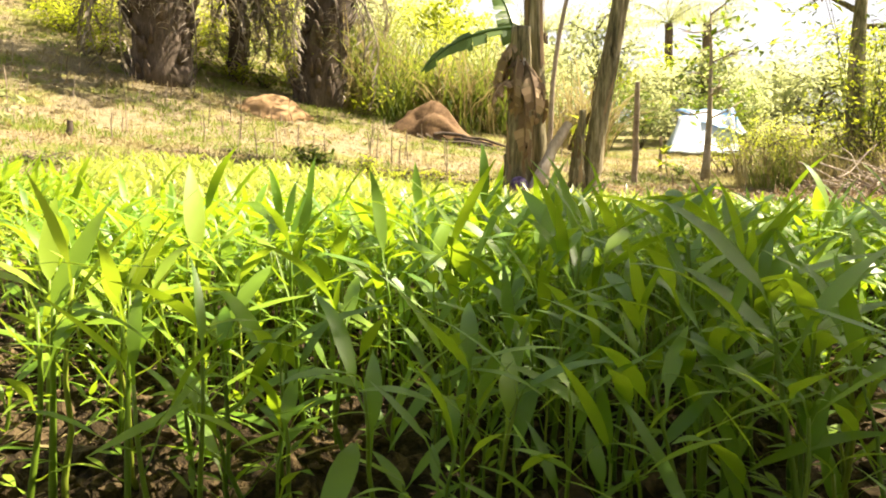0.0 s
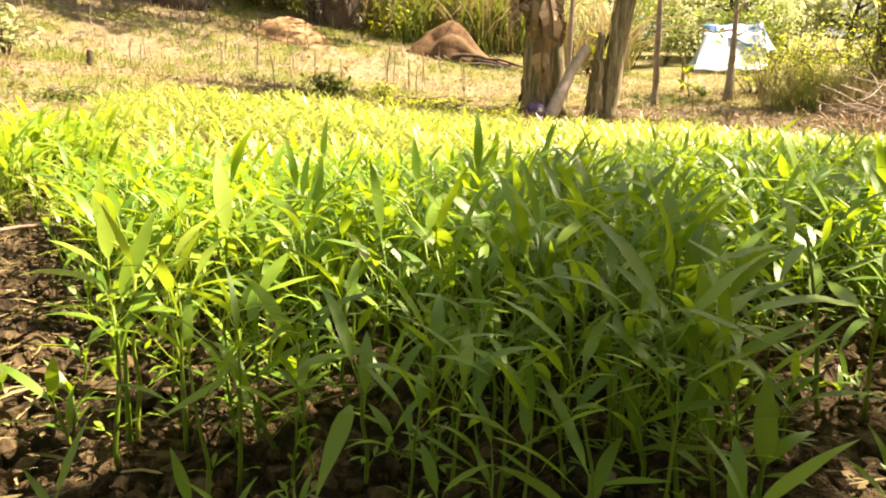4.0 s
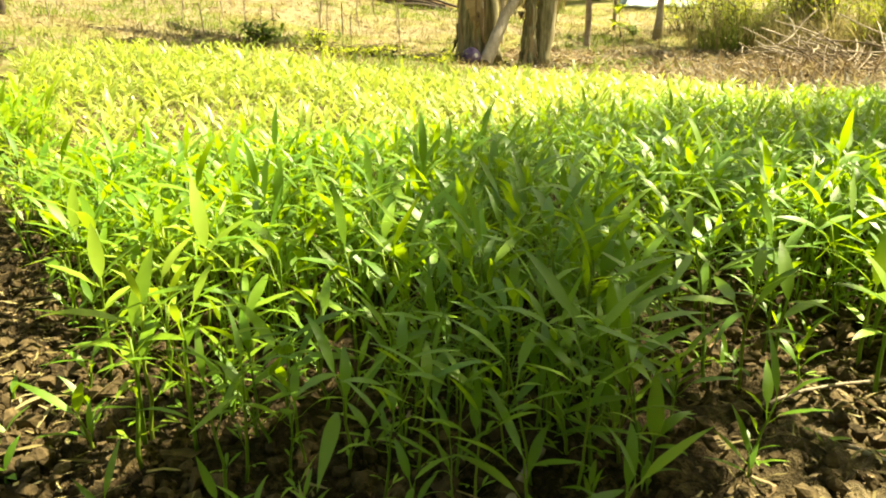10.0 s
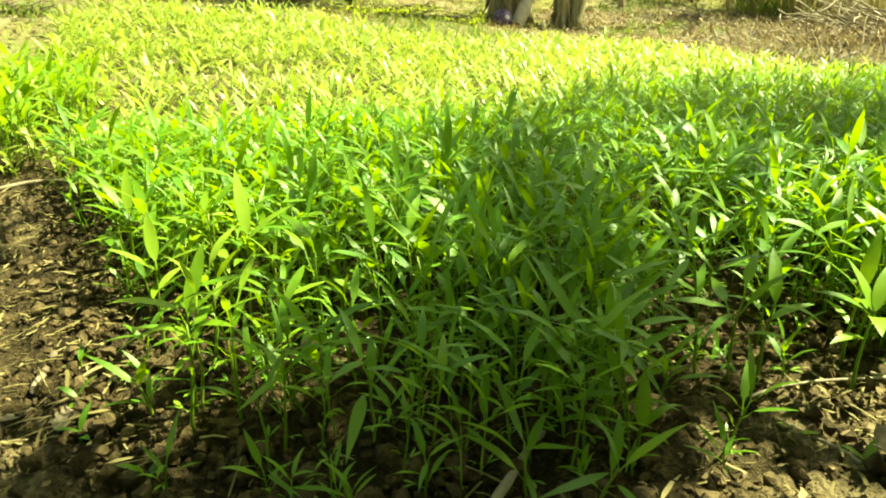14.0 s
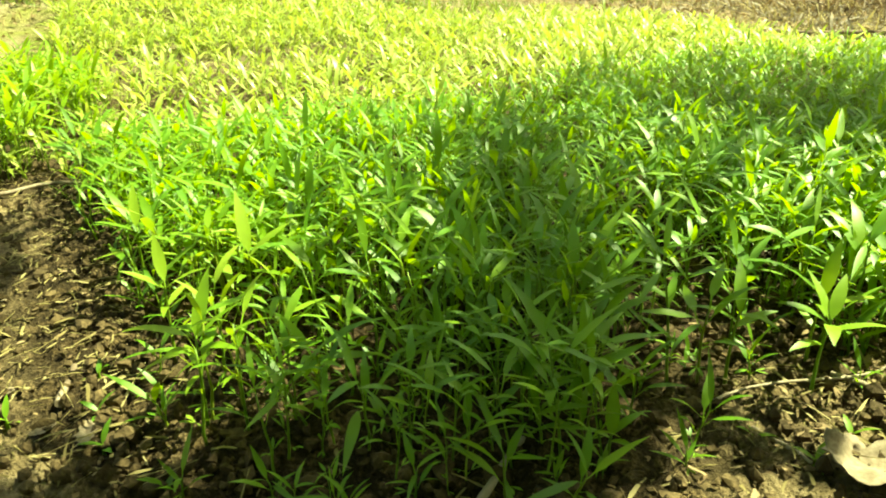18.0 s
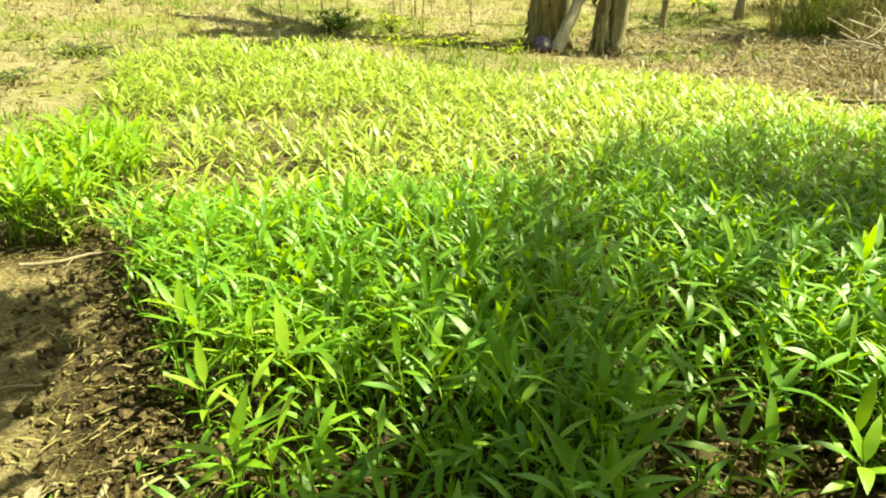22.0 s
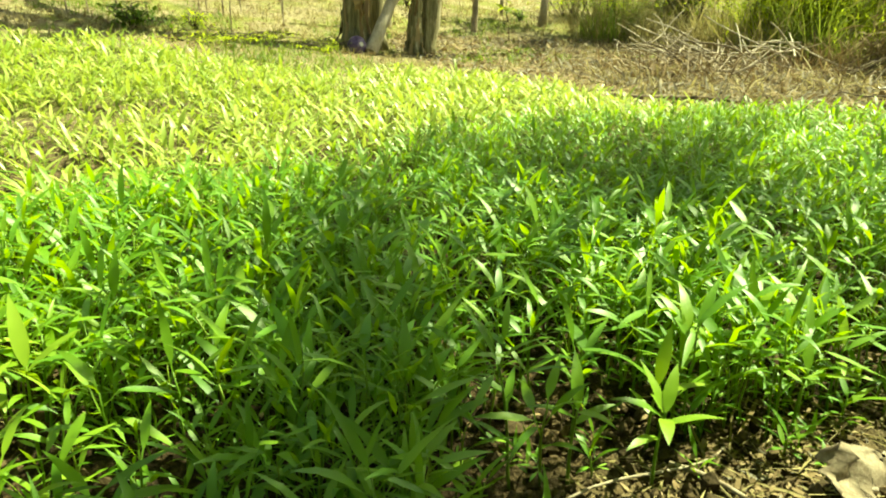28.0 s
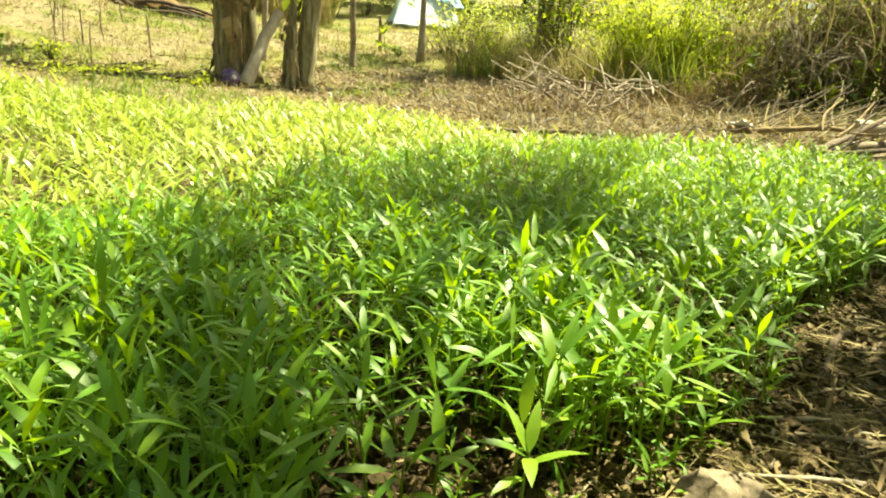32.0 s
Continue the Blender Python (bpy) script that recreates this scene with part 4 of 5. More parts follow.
def path_twigs():
    g = np.random.default_rng(66)
    for i in range(42):
        x = g.uniform(0.75, 2.7)
        y = g.uniform(0.25, 0.5 + 0.28 * x)
        if float(bed_distance(x, y)) > -0.06:
            continue
        lying("twig", x, y, g.uniform(-75, 20), g.uniform(0.05, 0.2), g.uniform(0.0018, 0.006), "short dry grey-brown twig on the shaded path", 800 + i, 0.008, g.uniform(-0.004, 0.012),
              group="twigs on the path", category="twig", sag=0.015)
    for i in range(16):
        x, y = g.uniform(-1.3, -0.5), g.uniform(0.4, 1.7)
        if float(bed_distance(x, y)) > -0.05:
            continue
        lying("twig", x, y, g.uniform(0, 180), g.uniform(0.04, 0.12), g.uniform(0.0018, 0.004), "short dry twig on the trodden path", 850 + i, 0.008, 0.004, group="twigs on the path", category="twig", sag=0.015)


path_twigs()
lying("stick", 2.78, 3.74, -38, 0.85, 0.016, "long thin dry branch beyond the bed", 48, 0.01)


def big_dead_leaf(x, y, way, L, W, seed, tip=(0, 0), up=0.014):
    """A curled, lobed dry leaf with a raised midrib."""
    g = np.random.default_rng(seed)
    n, m = 18, 9
    V = []
    for i in range(n + 1):
        u = i / n
        w = W * 0.5 * math.sin(math.pi * min(0.97, max(0.05, u)) ** 0.8) ** 0.7 * (1 + 0.22 * math.sin(u * 19 + seed) + 0.1 * g.standard_normal())
        for j in range(m + 1):
            v = 2 * j / m - 1
            px, py = L * (u - 0.5) + 0.05 * W * g.standard_normal(), w * v
            curl = 0.12 * W * abs(v) ** 2 - 0.05 * W * math.exp(-30 * v * v) + 0.22 * W * noise.noise((px * 22, py * 22, seed)) + 0.3 * W * (u - 0.5) ** 2
            c, s = math.cos(radians(way)), math.sin(radians(way))
            V.append((px * c - py * s, px * s + py * c, curl))
    F = [(i * (m + 1) + j, (i + 1) * (m + 1) + j, (i + 1) * (m + 1) + j + 1, i * (m + 1) + j + 1) for i in range(n) for j in range(m)]
    ob = np_object("dead_leaf", V, F, GREYLEAF)
    ob.matrix_basis = pose(x, y, ground_z(x, y) + up, *tip)
    ob.modifiers.new("thickness", "SOLIDIFY").thickness = 0.0008
    return tagged(ob, "large curled dry grey-brown leaf lying on the soil", "dead leaf")


big_dead_leaf(0.80, 0.455, -22, 0.155, 0.115, 51, (24, 6), 0.026)
big_dead_leaf(0.505, 0.395, -25, 0.12, 0.075, 58, (8, 10), 0.024)
big_dead_leaf(-0.62, 0.55, 100, 0.10, 0.035, 52)
big_dead_leaf(-0.44, 0.615, 105, 0.055, 0.024, 55)
big_dead_leaf(-0.50, 0.63, 40, 0.035, 0.018, 56)
big_dead_leaf(1.32, 0.40, 30, 0.15, 0.06, 53)
big_dead_leaf(-0.60, 0.72, 20, 0.05, 0.03, 54)


def stick_pile():
    g = np.random.default_rng(61)
    for i in range(60):
        x, y = g.uniform(4.0, 6.6), g.uniform(2.15, 3.5)
        lying("branch", x, y, g.uniform(-38, 38), g.uniform(0.3, 1.6), 0.004 + 0.018 * g.random() ** 2, "weathered branch in a heap of cut wood", 100 + i,
              0.003 * i * g.random(), g.uniform(-0.03, 0.22), group="heap of cut branches", category="branch", sag=0.03, material=(WOOD, BARK, LOG)[i % 3])
    lying("log", 5.6, 2.9, -8, 1.5, 0.06, "pale weathered log on a heap of branches", 97, 0.04, category="log", sag=0.012, material=PALEWOOD)
    lying("log", 4.75, 2.6, -4, 0.9, 0.035, "pale weathered log on a heap of branches", 98, 0.0, category="log", sag=0.01)
    for i in range(34):
        x, y = g.uniform(3.0, 4.4), g.uniform(1.2, 2.4)
        if float(bed_distance(x, y)) > -0.15:
            continue
        lying("twig", x, y, g.uniform(-40, 40), g.uniform(0.2, 0.8), g.uniform(0.004, 0.014), "grey dead stick beside the cut branches", 1300 + i,
              0.02 * g.random(), g.uniform(-0.01, 0.08), group="sticks beside the branches", category="branch", sag=0.02, material=PALEWOOD if i % 3 == 0 else WOOD)
    for i in range(150):
        cx, cy = ((3.72, 5.25), (4.40, 4.85), (3.95, 4.65), (3.72, 5.25))[i % 4]
        x, y = cx + 0.26 * g.standard_normal(), cy + 0.25 * g.standard_normal()
        up = 0.34 * math.exp(-((x - cx) ** 2 + (y - cy) ** 2) / 0.12)
        lying("twig", x, y, g.uniform(0, 180), g.uniform(0.2, 0.7), g.uniform(0.003, 0.009), "pale dry twig in a heap of brushwood", 200 + i,
              up * g.random(), g.uniform(-0.12, 0.30), group="heap of brushwood", category="branch", sag=0.03, material=PALEWOOD if i % 2 else WOOD)
    for i in range(40):
        x, y = g.uniform(4.2, 6.4), g.uniform(3.5, 4.6)
        lying("twig", x, y, g.uniform(-50, 50), g.uniform(0.3, 1.0), g.uniform(0.003, 0.008), "pale dry twig under the thicket", 330 + i,
              0.1 * g.random(), g.uniform(-0.05, 0.35), group="twigs under the thicket", category="branch", sag=0.03)


stick_pile()


def scrap(x, y, size, seed):
    g = np.random.default_rng(seed)
    n = 8
    V = [(size * (i / n - 0.5), size * 0.7 * (j / n - 0.5), 0.25 * size * noise.noise((i * 0.6, j * 0.6, seed)) + 0.12 * size) for i in range(n + 1) for j in range(n + 1)]
    F = [(i * (n + 1) + j, (i + 1) * (n + 1) + j, (i + 1) * (n + 1) + j + 1, i * (n + 1) + j + 1) for i in range(n) for j in range(n)]
    ob = np_object("plastic_scrap", V, F, WHITE)
    ob.matrix_basis = pose(x, y, ground_z(x, y) + 0.10, 25, 10, g.uniform(0, 90))
    ob.modifiers.new("thickness", "SOLIDIFY").thickness = 0.001
    return tagged(ob, "crumpled white plastic scrap on the cut branches", "scrap")


scrap(3.95, 3.2, 0.16, 4)
scrap(4.55, 2.6, 0.08, 9)

# ---- banana clump, ball, posts ----


def banana_trunk(name, x, y, lean, tall, r0, r1, label, seed, sheaths=5, leaves=()):
    """A stem of overlapping dry sheaths, with hanging strips, and leaves if it has any."""
    g = np.random.default_rng(seed)
    th = base(name, (x, y, ground_z(x, y) - 0.02), label, "banana plant", "banana clump")
    t = np.linspace(0, 1, 26)
    P = np.stack([lean[0] * tall * t, lean[1] * tall * t, tall * t], 1) + np.cumsum(g.standard_normal((26, 3)), 0) * (0.003, 0.003, 0)
    R = (r0 + (r1 - r0) * t) * (1 + 0.03 * g.standard_normal(26)) * (1 + 0.25 * np.exp(-t * tall / 0.08))
    ang, turns = np.linspace(0, 2 * np.pi, 28, endpoint=False), g.uniform(0, 6.28, 3)
    V, F = tube(P, R, 28)
    ridge = sum(np.abs(np.sin(k * 0.5 * (ang[None, :] + q + 0.5 * t[:, None]))) for k, q in zip((3, 4, 7), turns)) / 3 - 0.64
    body = V[:-2].reshape(26, 28, 3)
    body[:] = P[:, None, :] + (body - P[:, None, :]) * (1 + 0.24 * ridge + 0.03 * g.standard_normal((26, 28)))[..., None]
    np_object("stem", V, F, TRUNK, th)
    for i in range(sheaths):
        a, u0 = g.uniform(0, 6.28), g.uniform(0.0, 0.62)
        n = 9
        u = np.linspace(u0, min(1, u0 + g.uniform(0.18, 0.4)), n)
        C = np.stack([np.interp(u, t, P[:, k]) for k in range(3)], 1)
        flare = np.linspace(0, 1, n) if g.random() < 0.5 else np.linspace(1, 0, n)
        rr = np.interp(u, t, R) * 1.08 + 0.004 + g.uniform(0.01, 0.07) * flare ** 3
        half = g.uniform(0.12, 0.34) * np.clip(1.15 - flare, 0.08, 1)
        wob = np.cumsum(g.standard_normal(n)) * 0.05
        rows = [C + np.stack([np.cos(a + wob + w * half) * rr, np.sin(a + wob + w * half) * rr, 0.02 * abs(w) * g.standard_normal(n)], 1) for w in (-1, -0.35, 0.35, 1)]
        V = np.stack(rows, 1).reshape(-1, 3)
        F = [(4 * k + j, 4 * k + j + 1, 4 * k + j + 5, 4 * k + j + 4) for k in range(n - 1) for j in range(3)]
        np_object("sheath", V, F, DEADLEAF if i % 3 else TRUNK, th, "peeling dry sheath")
    top = P[-1]
    for i, (az, rise, L, W, droop, dead, *roll) in enumerate(leaves):
        banana_leaf(th, top + np.array([0, 0, -0.05 * i]), radians(az), radians(rise), L, W, droop, dead, g, *roll)
    return th


def banana_leaf(parent, start, az, rise, L, W, droop, dead, g, roll=0.0):
    """A blade torn into strips along its midrib; the midrib is a part of its own."""
    n = 22
    s = np.linspace(0, 1, n + 1)
    e = rise - droop * s ** 1.2
    h = np.concatenate([[0], np.cumsum(np.cos(e[:-1]) * L / n)])
    z = np.concatenate([[0], np.cumsum(np.sin(e[:-1]) * L / n)])
    mid = np.stack([h * math.cos(az), h * math.sin(az), z], 1) + start
    side = np.array([-math.sin(az) * math.cos(roll), math.cos(az) * math.cos(roll), math.sin(roll)])
    heap = Heap()
    for sgn in (-1, 1):
        k = 3
        while k < n:
            m = min(n, k + int(g.integers(1, 4)))
            hang = g.uniform(0.1, 0.9 if not dead else 2.5)
            fan = g.uniform(-0.02, 0.02)
            rows = []
            for i in (k, m):
                w = W * 0.5 * math.sin(math.pi * min(0.97, max(0.1, s[i])) ** 0.8) ** 0.6
                pts = []
                for q in (0, 0.5, 1):
                    ang = hang * q
                    pts.append(mid[i] + side * sgn * w * q * math.cos(ang * 0.7) + np.array([0, 0, -w * q * math.sin(ang * 0.7) + fan * q]))
                rows.append(pts)
            heap.add(np.array(rows).reshape(-1, 3), [(0, 1, 4, 3), (1, 2, 5, 4)])
            k = m
    V, F = heap.arrays()
    ob = np_object("leaf", V, F, (BANANALEAF, DEADLEAF, PALELEAF)[int(dead)], parent, ("torn green leaf", "dry brown hanging leaf", "bleached white hanging leaf")[int(dead)])
    V, F = tube(mid, np.linspace(0.022, 0.004, n + 1), 5)
    np_object("midrib", V, F, DEADLEAF if dead else BANANALEAF, ob)


banana_trunk("banana_plant", 1.24, 6.42, (0.02, 0.02), 1.5, 0.125, 0.09, "thick dark banana stem with dry hanging leaves", 71, 14,
             [(188, -4, 1.05, 0.2, 0.85, False, -0.9), (264, -62, 0.46, 0.13, 0.5, 2), (200, -30, 0.62, 0.24, 1.5, True), (150, -45, 0.6, 0.22, 1.2, True), (245, -40, 0.7, 0.26, 1.3, True), (285, -35, 0.75, 0.26, 1.3, True),
              (325, -35, 0.6, 0.22, 1.4, True), (20, -30, 0.6, 0.22, 1.4, True), (268, -50, 0.85, 0.24, 1.0, True), (100, 75, 1.3, 0.3, 0.9, False), (225, 10, 0.55, 0.2, 1.5, True)])
banana_trunk("banana_plant", 1.46, 6.58, (-0.02, 0.03), 3.3, 0.10, 0.07, "brown banana stem wrapped in dry sheaths", 72, 13,
             [(0, -5, 0.7, 0.22, 1.4, True), (70, 50, 1.4, 0.34, 2.0, True), (300, -20, 0.8, 0.2, 1.3, True), (340, 5, 0.5, 0.18, 1.6, True), (170, 55, 1.7, 0.42, 1.5, False), (210, 40, 1.6, 0.42, 1.4, False), (130, 60, 1.7, 0.42, 1.6, False), (250, 65, 1.5, 0.4, 1.5, False)])
banana_trunk("banana_plant", 1.89, 6.45, (0.17, 0.03), 2.4, 0.095, 0.072, "leaning yellow-brown banana stem", 73, 10,
             [(186, 30, 0.95, 0.24, 1.1, False, 0.8), (350, -30, 0.7, 0.16, 1.2, True), (4, 32, 2.3, 0.30, 1.75, True), (60, 50, 1.4, 0.34, 1.5, False)])
banana_trunk("banana_stump", 1.76, 6.34, (0.03, 0.02), 0.80, 0.080, 0.028, "cut dry banana stump with a ragged top", 74, 14)
stick("leaning_prop", (1.33, 6.2, ground_z(1.33, 6.2) + 0.02), (1.70, 6.40, 0.78), 0.062, 0.045, "pale dead banana stem leaning on the clump", 75, 0.02, PALEWOOD, "", "dead stem")


def ball():
    bm = bmesh.new()
    bmesh.ops.create_uvsphere(bm, u_segments=32, v_segments=20, radius=0.085)
    for v in bm.verts:
        a = math.atan2(v.co.y, v.co.x) * 6 + v.co.z * 30
        v.co *= 1 - 0.006 * max(0, math.sin(a)) ** 8
    th = base("ball", (1.203, 6.22, ground_z(1.203, 6.22) + 0.062), "faded dirty purple play ball resting against the banana stems", "ball")
    part("shell", bm, BALL, th)
    bm = bmesh.new()
    bmesh.ops.create_circle(bm, cap_ends=True, segments=12, radius=0.02, matrix=Matrix.Translation((0.026, -0.0815, 0.017)) @ Matrix.Rotation(radians(85), 4, "X"))
    part("valve_patch", bm, WHITE, th, "pale round patch")


ball()


def upright(name, x, y, tall, r, label, seed, lean=(0, 0), material=WOOD, group="", category="post"):
    z = ground_z(x, y)
    return stick(name, (x, y, z - 0.05), (x + lean[0], y + lean[1], z + tall), r, r * 0.7, label, seed, 0.02, material, group, category)


upright("post", 2.9, 7.9, 1.15, 0.04, "rough brown wooden post", 81, (0.02, 0), group="posts past the clump")
upright("post", 3.84, 9.4, 0.48, 0.03, "short rough wooden post", 82, group="posts past the clump")
upright("post", 1.9, 8.0, 2.2, 0.035, "thin leaning pole behind the banana clump", 83, (0.25, 0), group="posts past the clump")

# ---- shrubs, grasses, trees ----


def leaf_cloud(g, centres, spread, n, size, narrow=0.4, seg=2, droop=0.8):
    C = np.asarray(centres)[g.integers(0, len(centres), n)] + g.standard_normal((n, 3)) * spread
    L = size * g.uniform(0.6, 1.3, n)
    return blades(C, g.uniform(0, 6.28, n), g.uniform(-0.7, 0.8, n), L, L * narrow, droop * g.random(n), seg, 0.15, 0.4, g.uniform(-0.6, 0.6, n))


def bush(name, x, y, tall, wide, leaves, size, material, label, seed, stems=7, narrow=0.42, category="bush", trunk=None, group="", seg=2, thick=0.008):
    """Several stems that fork, and leaves along and at the ends of them."""
    g = np.random.default_rng(seed)
    th = base(name, (x, y, ground_z(x, y) - 0.02), label, category, group)
    wood, tips = Heap(), []
    for _ in range(stems):
        a, q = g.uniform(0, 6.28), g.uniform(0.2, 1)
        top = np.array([math.cos(a) * wide * 0.5 * q, math.sin(a) * wide * 0.5 * q, tall * g.uniform(0.6, 1.0)])
        foot = top * (0.12, 0.12, 0)
        t = np.linspace(0, 1, 6)[:, None]
        P = foot + (top - foot) * t + g.standard_normal((6, 3)) * 0.03 * tall * t
        wood.add(*tube(P, np.linspace(thick, thick * 0.35, 6), 5))
        for k in (2, 3, 4, 5):
            tips.append(P[k])
            tw = P[k] + g.standard_normal(3) * (wide * 0.18, wide * 0.18, tall * 0.08)
            wood.add(*tube(np.array([P[k], (P[k] + tw) / 2 + (0, 0, 0.02), tw]), [thick * 0.5, thick * 0.4, thick * 0.2], 4, cap=False))
            tips.append(tw)
    np_object("branchwork", *wood.arrays(), trunk or BARK, th)
    V, F = leaf_cloud(g, tips, (wide * 0.09, wide * 0.09, tall * 0.06), leaves, size, narrow, seg)
    V[:, 2] = np.maximum(V[:, 2], 0.0)
    np_object("foliage", V, F, material, th)
    return th


def grass_clump(name, x, y, tall, wide, count, material, label, seed, category="grass", group="", width=0.012, kind="", bow=(0.2, 2.2)):
    g = np.random.default_rng(seed)
    n = count
    a, r = g.uniform(0, 6.28, n), wide * 0.5 * np.sqrt(g.random(n))
    px, py = r * np.cos(a), r * np.sin(a)
    P = np.stack([px, py, height(x + px, y + py) - ground_z(x, y)], 1)
    V, F = blades(P, g.uniform(0, 6.28, n), g.uniform(1.0, 1.5, n), tall * g.uniform(0.4, 1.1, n), width * g.uniform(0.5, 1.2, n), g.uniform(*bow, n), 5, 0.2, 0.3, g.uniform(-1, 1, n))
    ob = np_object(name, V, F, material)
    ob.location = (x, y, ground_z(x, y) - 0.01)
    return tagged(ob, label, category, group, kind)


def palm(name, x, y, tall, r, crown, label, seed, dead=10, boots=90, leaf=HAZYLEAF, droop=1.6, lean=0.0):
    """An oil palm: a trunk ringed with old leaf bases, hanging dry fronds, a crown of feathery ones."""
    g = np.random.default_rng(seed)
    th = base(name, (x, y, ground_z(x, y) - 0.22), label, "palm tree")
    t = np.linspace(0, 1, 12)
    P = np.stack([lean * tall * t + 0.03 * np.sin(3 * t), 0.02 * t, tall * t], 1)
    R = r * (0.92 - 0.15 * t + 0.25 * np.exp(-t * 8))
    V, F = tube(P, R, 14, g, 0.06)
    np_object("trunk", V, F, BARK, th)
    heap = Heap()
    for i in range(boots):
        u = (i + g.uniform(0, 1)) / boots
        a = i * 2.4 + g.uniform(-0.4, 0.4)
        c = np.array([math.cos(a), math.sin(a), 0])
        p0 = c * r * 0.85 + (lean * tall * u, 0, tall * u)
        p1 = p0 + c * r * g.uniform(0.15, 0.4) + (g.uniform(-0.05, 0.05), g.uniform(-0.05, 0.05), r * g.uniform(0.3, 0.8))
        np_object("leaf_base", *tube(np.array([p0, (p0 + p1) / 2, p1]), np.array([0.2, 0.15, 0.06]) * r * g.uniform(0.5, 1.2), 5), BARK, th)

    def frond(start, az, rise, L, dp, mat, nm, lab, leaflets=34):
        n = leaflets
        s = np.linspace(0, 1, n)
        e = rise - dp * s ** 1.2
        h, z = np.cumsum(np.cos(e)) * L / n, np.cumsum(np.sin(e)) * L / n
        mid = np.stack([h * math.cos(az), h * math.sin(az), z], 1) + start
        hp = Heap()
        hp.add(*tube(mid, np.linspace(0.02, 0.004, n), 4))
        k = 2 * (n - 3)
        sg = np.tile([-1.0, 1.0], n - 3)
        l = L * 0.22 * np.sin(np.pi * (0.15 + 0.8 * np.repeat(s[3:], 2))) * g.uniform(0.7, 1.1, k)
        hp.add(*blades(np.repeat(mid[3:], 2, 0), az + sg * g.uniform(0.8, 1.3, k), g.uniform(-0.9, 0.2, k), l, 0.035, g.uniform(0.3, 1.2, k), 2, 0.3))
        np_object(nm, *hp.arrays(), mat, th, lab)

    for i in range(dead):
        a = g.uniform(0, 6.28)
        hz = tall * g.uniform(0.55, 1.0)
        frond(np.array([math.cos(a) * r + lean * hz, math.sin(a) * r, hz]), a, g.uniform(-0.9, 0.0), tall * g.uniform(0.45, 0.8), g.uniform(1.2, 1.8), GREYFROND, "dry_frond", "dry grey hanging frond", 26)
    for i in range(crown):
        a = i * 2.4 + g.uniform(-0.2, 0.2)
        frond(np.array([lean * tall, 0, tall]), a, g.uniform(0.3, 1.2), 2.6 * g.uniform(0.8, 1.1), g.uniform(0.8, droop), leaf, "frond", "")
    return th


def earth_heap(name, x, y, rx, ry, tall, material, label, seed, category="earth mound", fall=0.0, lumps=0.28):
    g = np.random.default_rng(seed)
    bm = bmesh.new()
    bmesh.ops.create_icosphere(bm, subdivisions=4, radius=1.0)
    for v in bm.verts:
        n = noise.noise(v.co * 2.0 + Vector((seed, 0, 0))) * lumps + noise.noise(v.co * 6.0) * lumps * 0.4
        v.co = v.co * (1 + n)
        q = 1 - 0.35 * max(0.0, v.co.z)
        v.co.x, v.co.y, v.co.z = v.co.x * rx * q, v.co.y * ry * q, max(v.co.z, -0.4) * tall * (1 - fall * smooth(-0.35, 0.7, v.co.x))
        v.co.z += ground_z(x + v.co.x, y + v.co.y) - ground_z(x, y)
    ob = part(name, bm, material, None)
    ob.location = (x, y, ground_z(x, y))
    return tagged(ob, label, category)


earth_heap("loose_earth", -1.42, 9.7, 0.50, 0.42, 0.22, ORANGE, "low heap of orange-brown loose earth", 3)
earth_heap("earth_mound", 1.0, 10.15, 0.80, 0.34, 0.48, EARTH, "brown earth mound sloping down to one side", 5, fall=0.85, lumps=0.34)
for k in range(9):
    lying("branch", 0.95 + 0.11 * k, 9.75 + 0.05 * (k % 3), -12 + 7 * (k % 4), 0.9 - 0.04 * k, 0.03 - 0.002 * k, "dark dead branch lying below the mound", 960 + k, 0.03 * (k % 3), -0.05, material=BARK, group="dead branches below the mound", category="branch", sag=0.03)

palm("palm_tree", -3.05, 10.4, 2.9, 0.42, 12, "stout oil palm hung with grey dry fronds", 92, 34, 110)
palm("palm_tree", -2.2, 11.4, 2.6, 0.16, 8, "slender palm with hanging dry fronds", 93, 20, 40)
palm("palm_tree", -0.95, 11.0, 3.0, 0.36, 12, "stout oil palm with a leaning dark trunk", 94, 14, 110, lean=0.14)
palm("palm_tree", 11.5, 27.0, 4.2, 0.2, 14, "distant palm with a feathery grey-green crown", 95, 0, 0)
palm("palm_tree", 14.5, 30.0, 4.6, 0.2, 14, "distant palm with a feathery grey-green crown", 96, 0, 0)
palm("palm_tree", 8.0, 33.0, 4.4, 0.2, 14, "distant palm with a feathery grey-green crown", 97, 0, 0)

# tarpaulin shelter


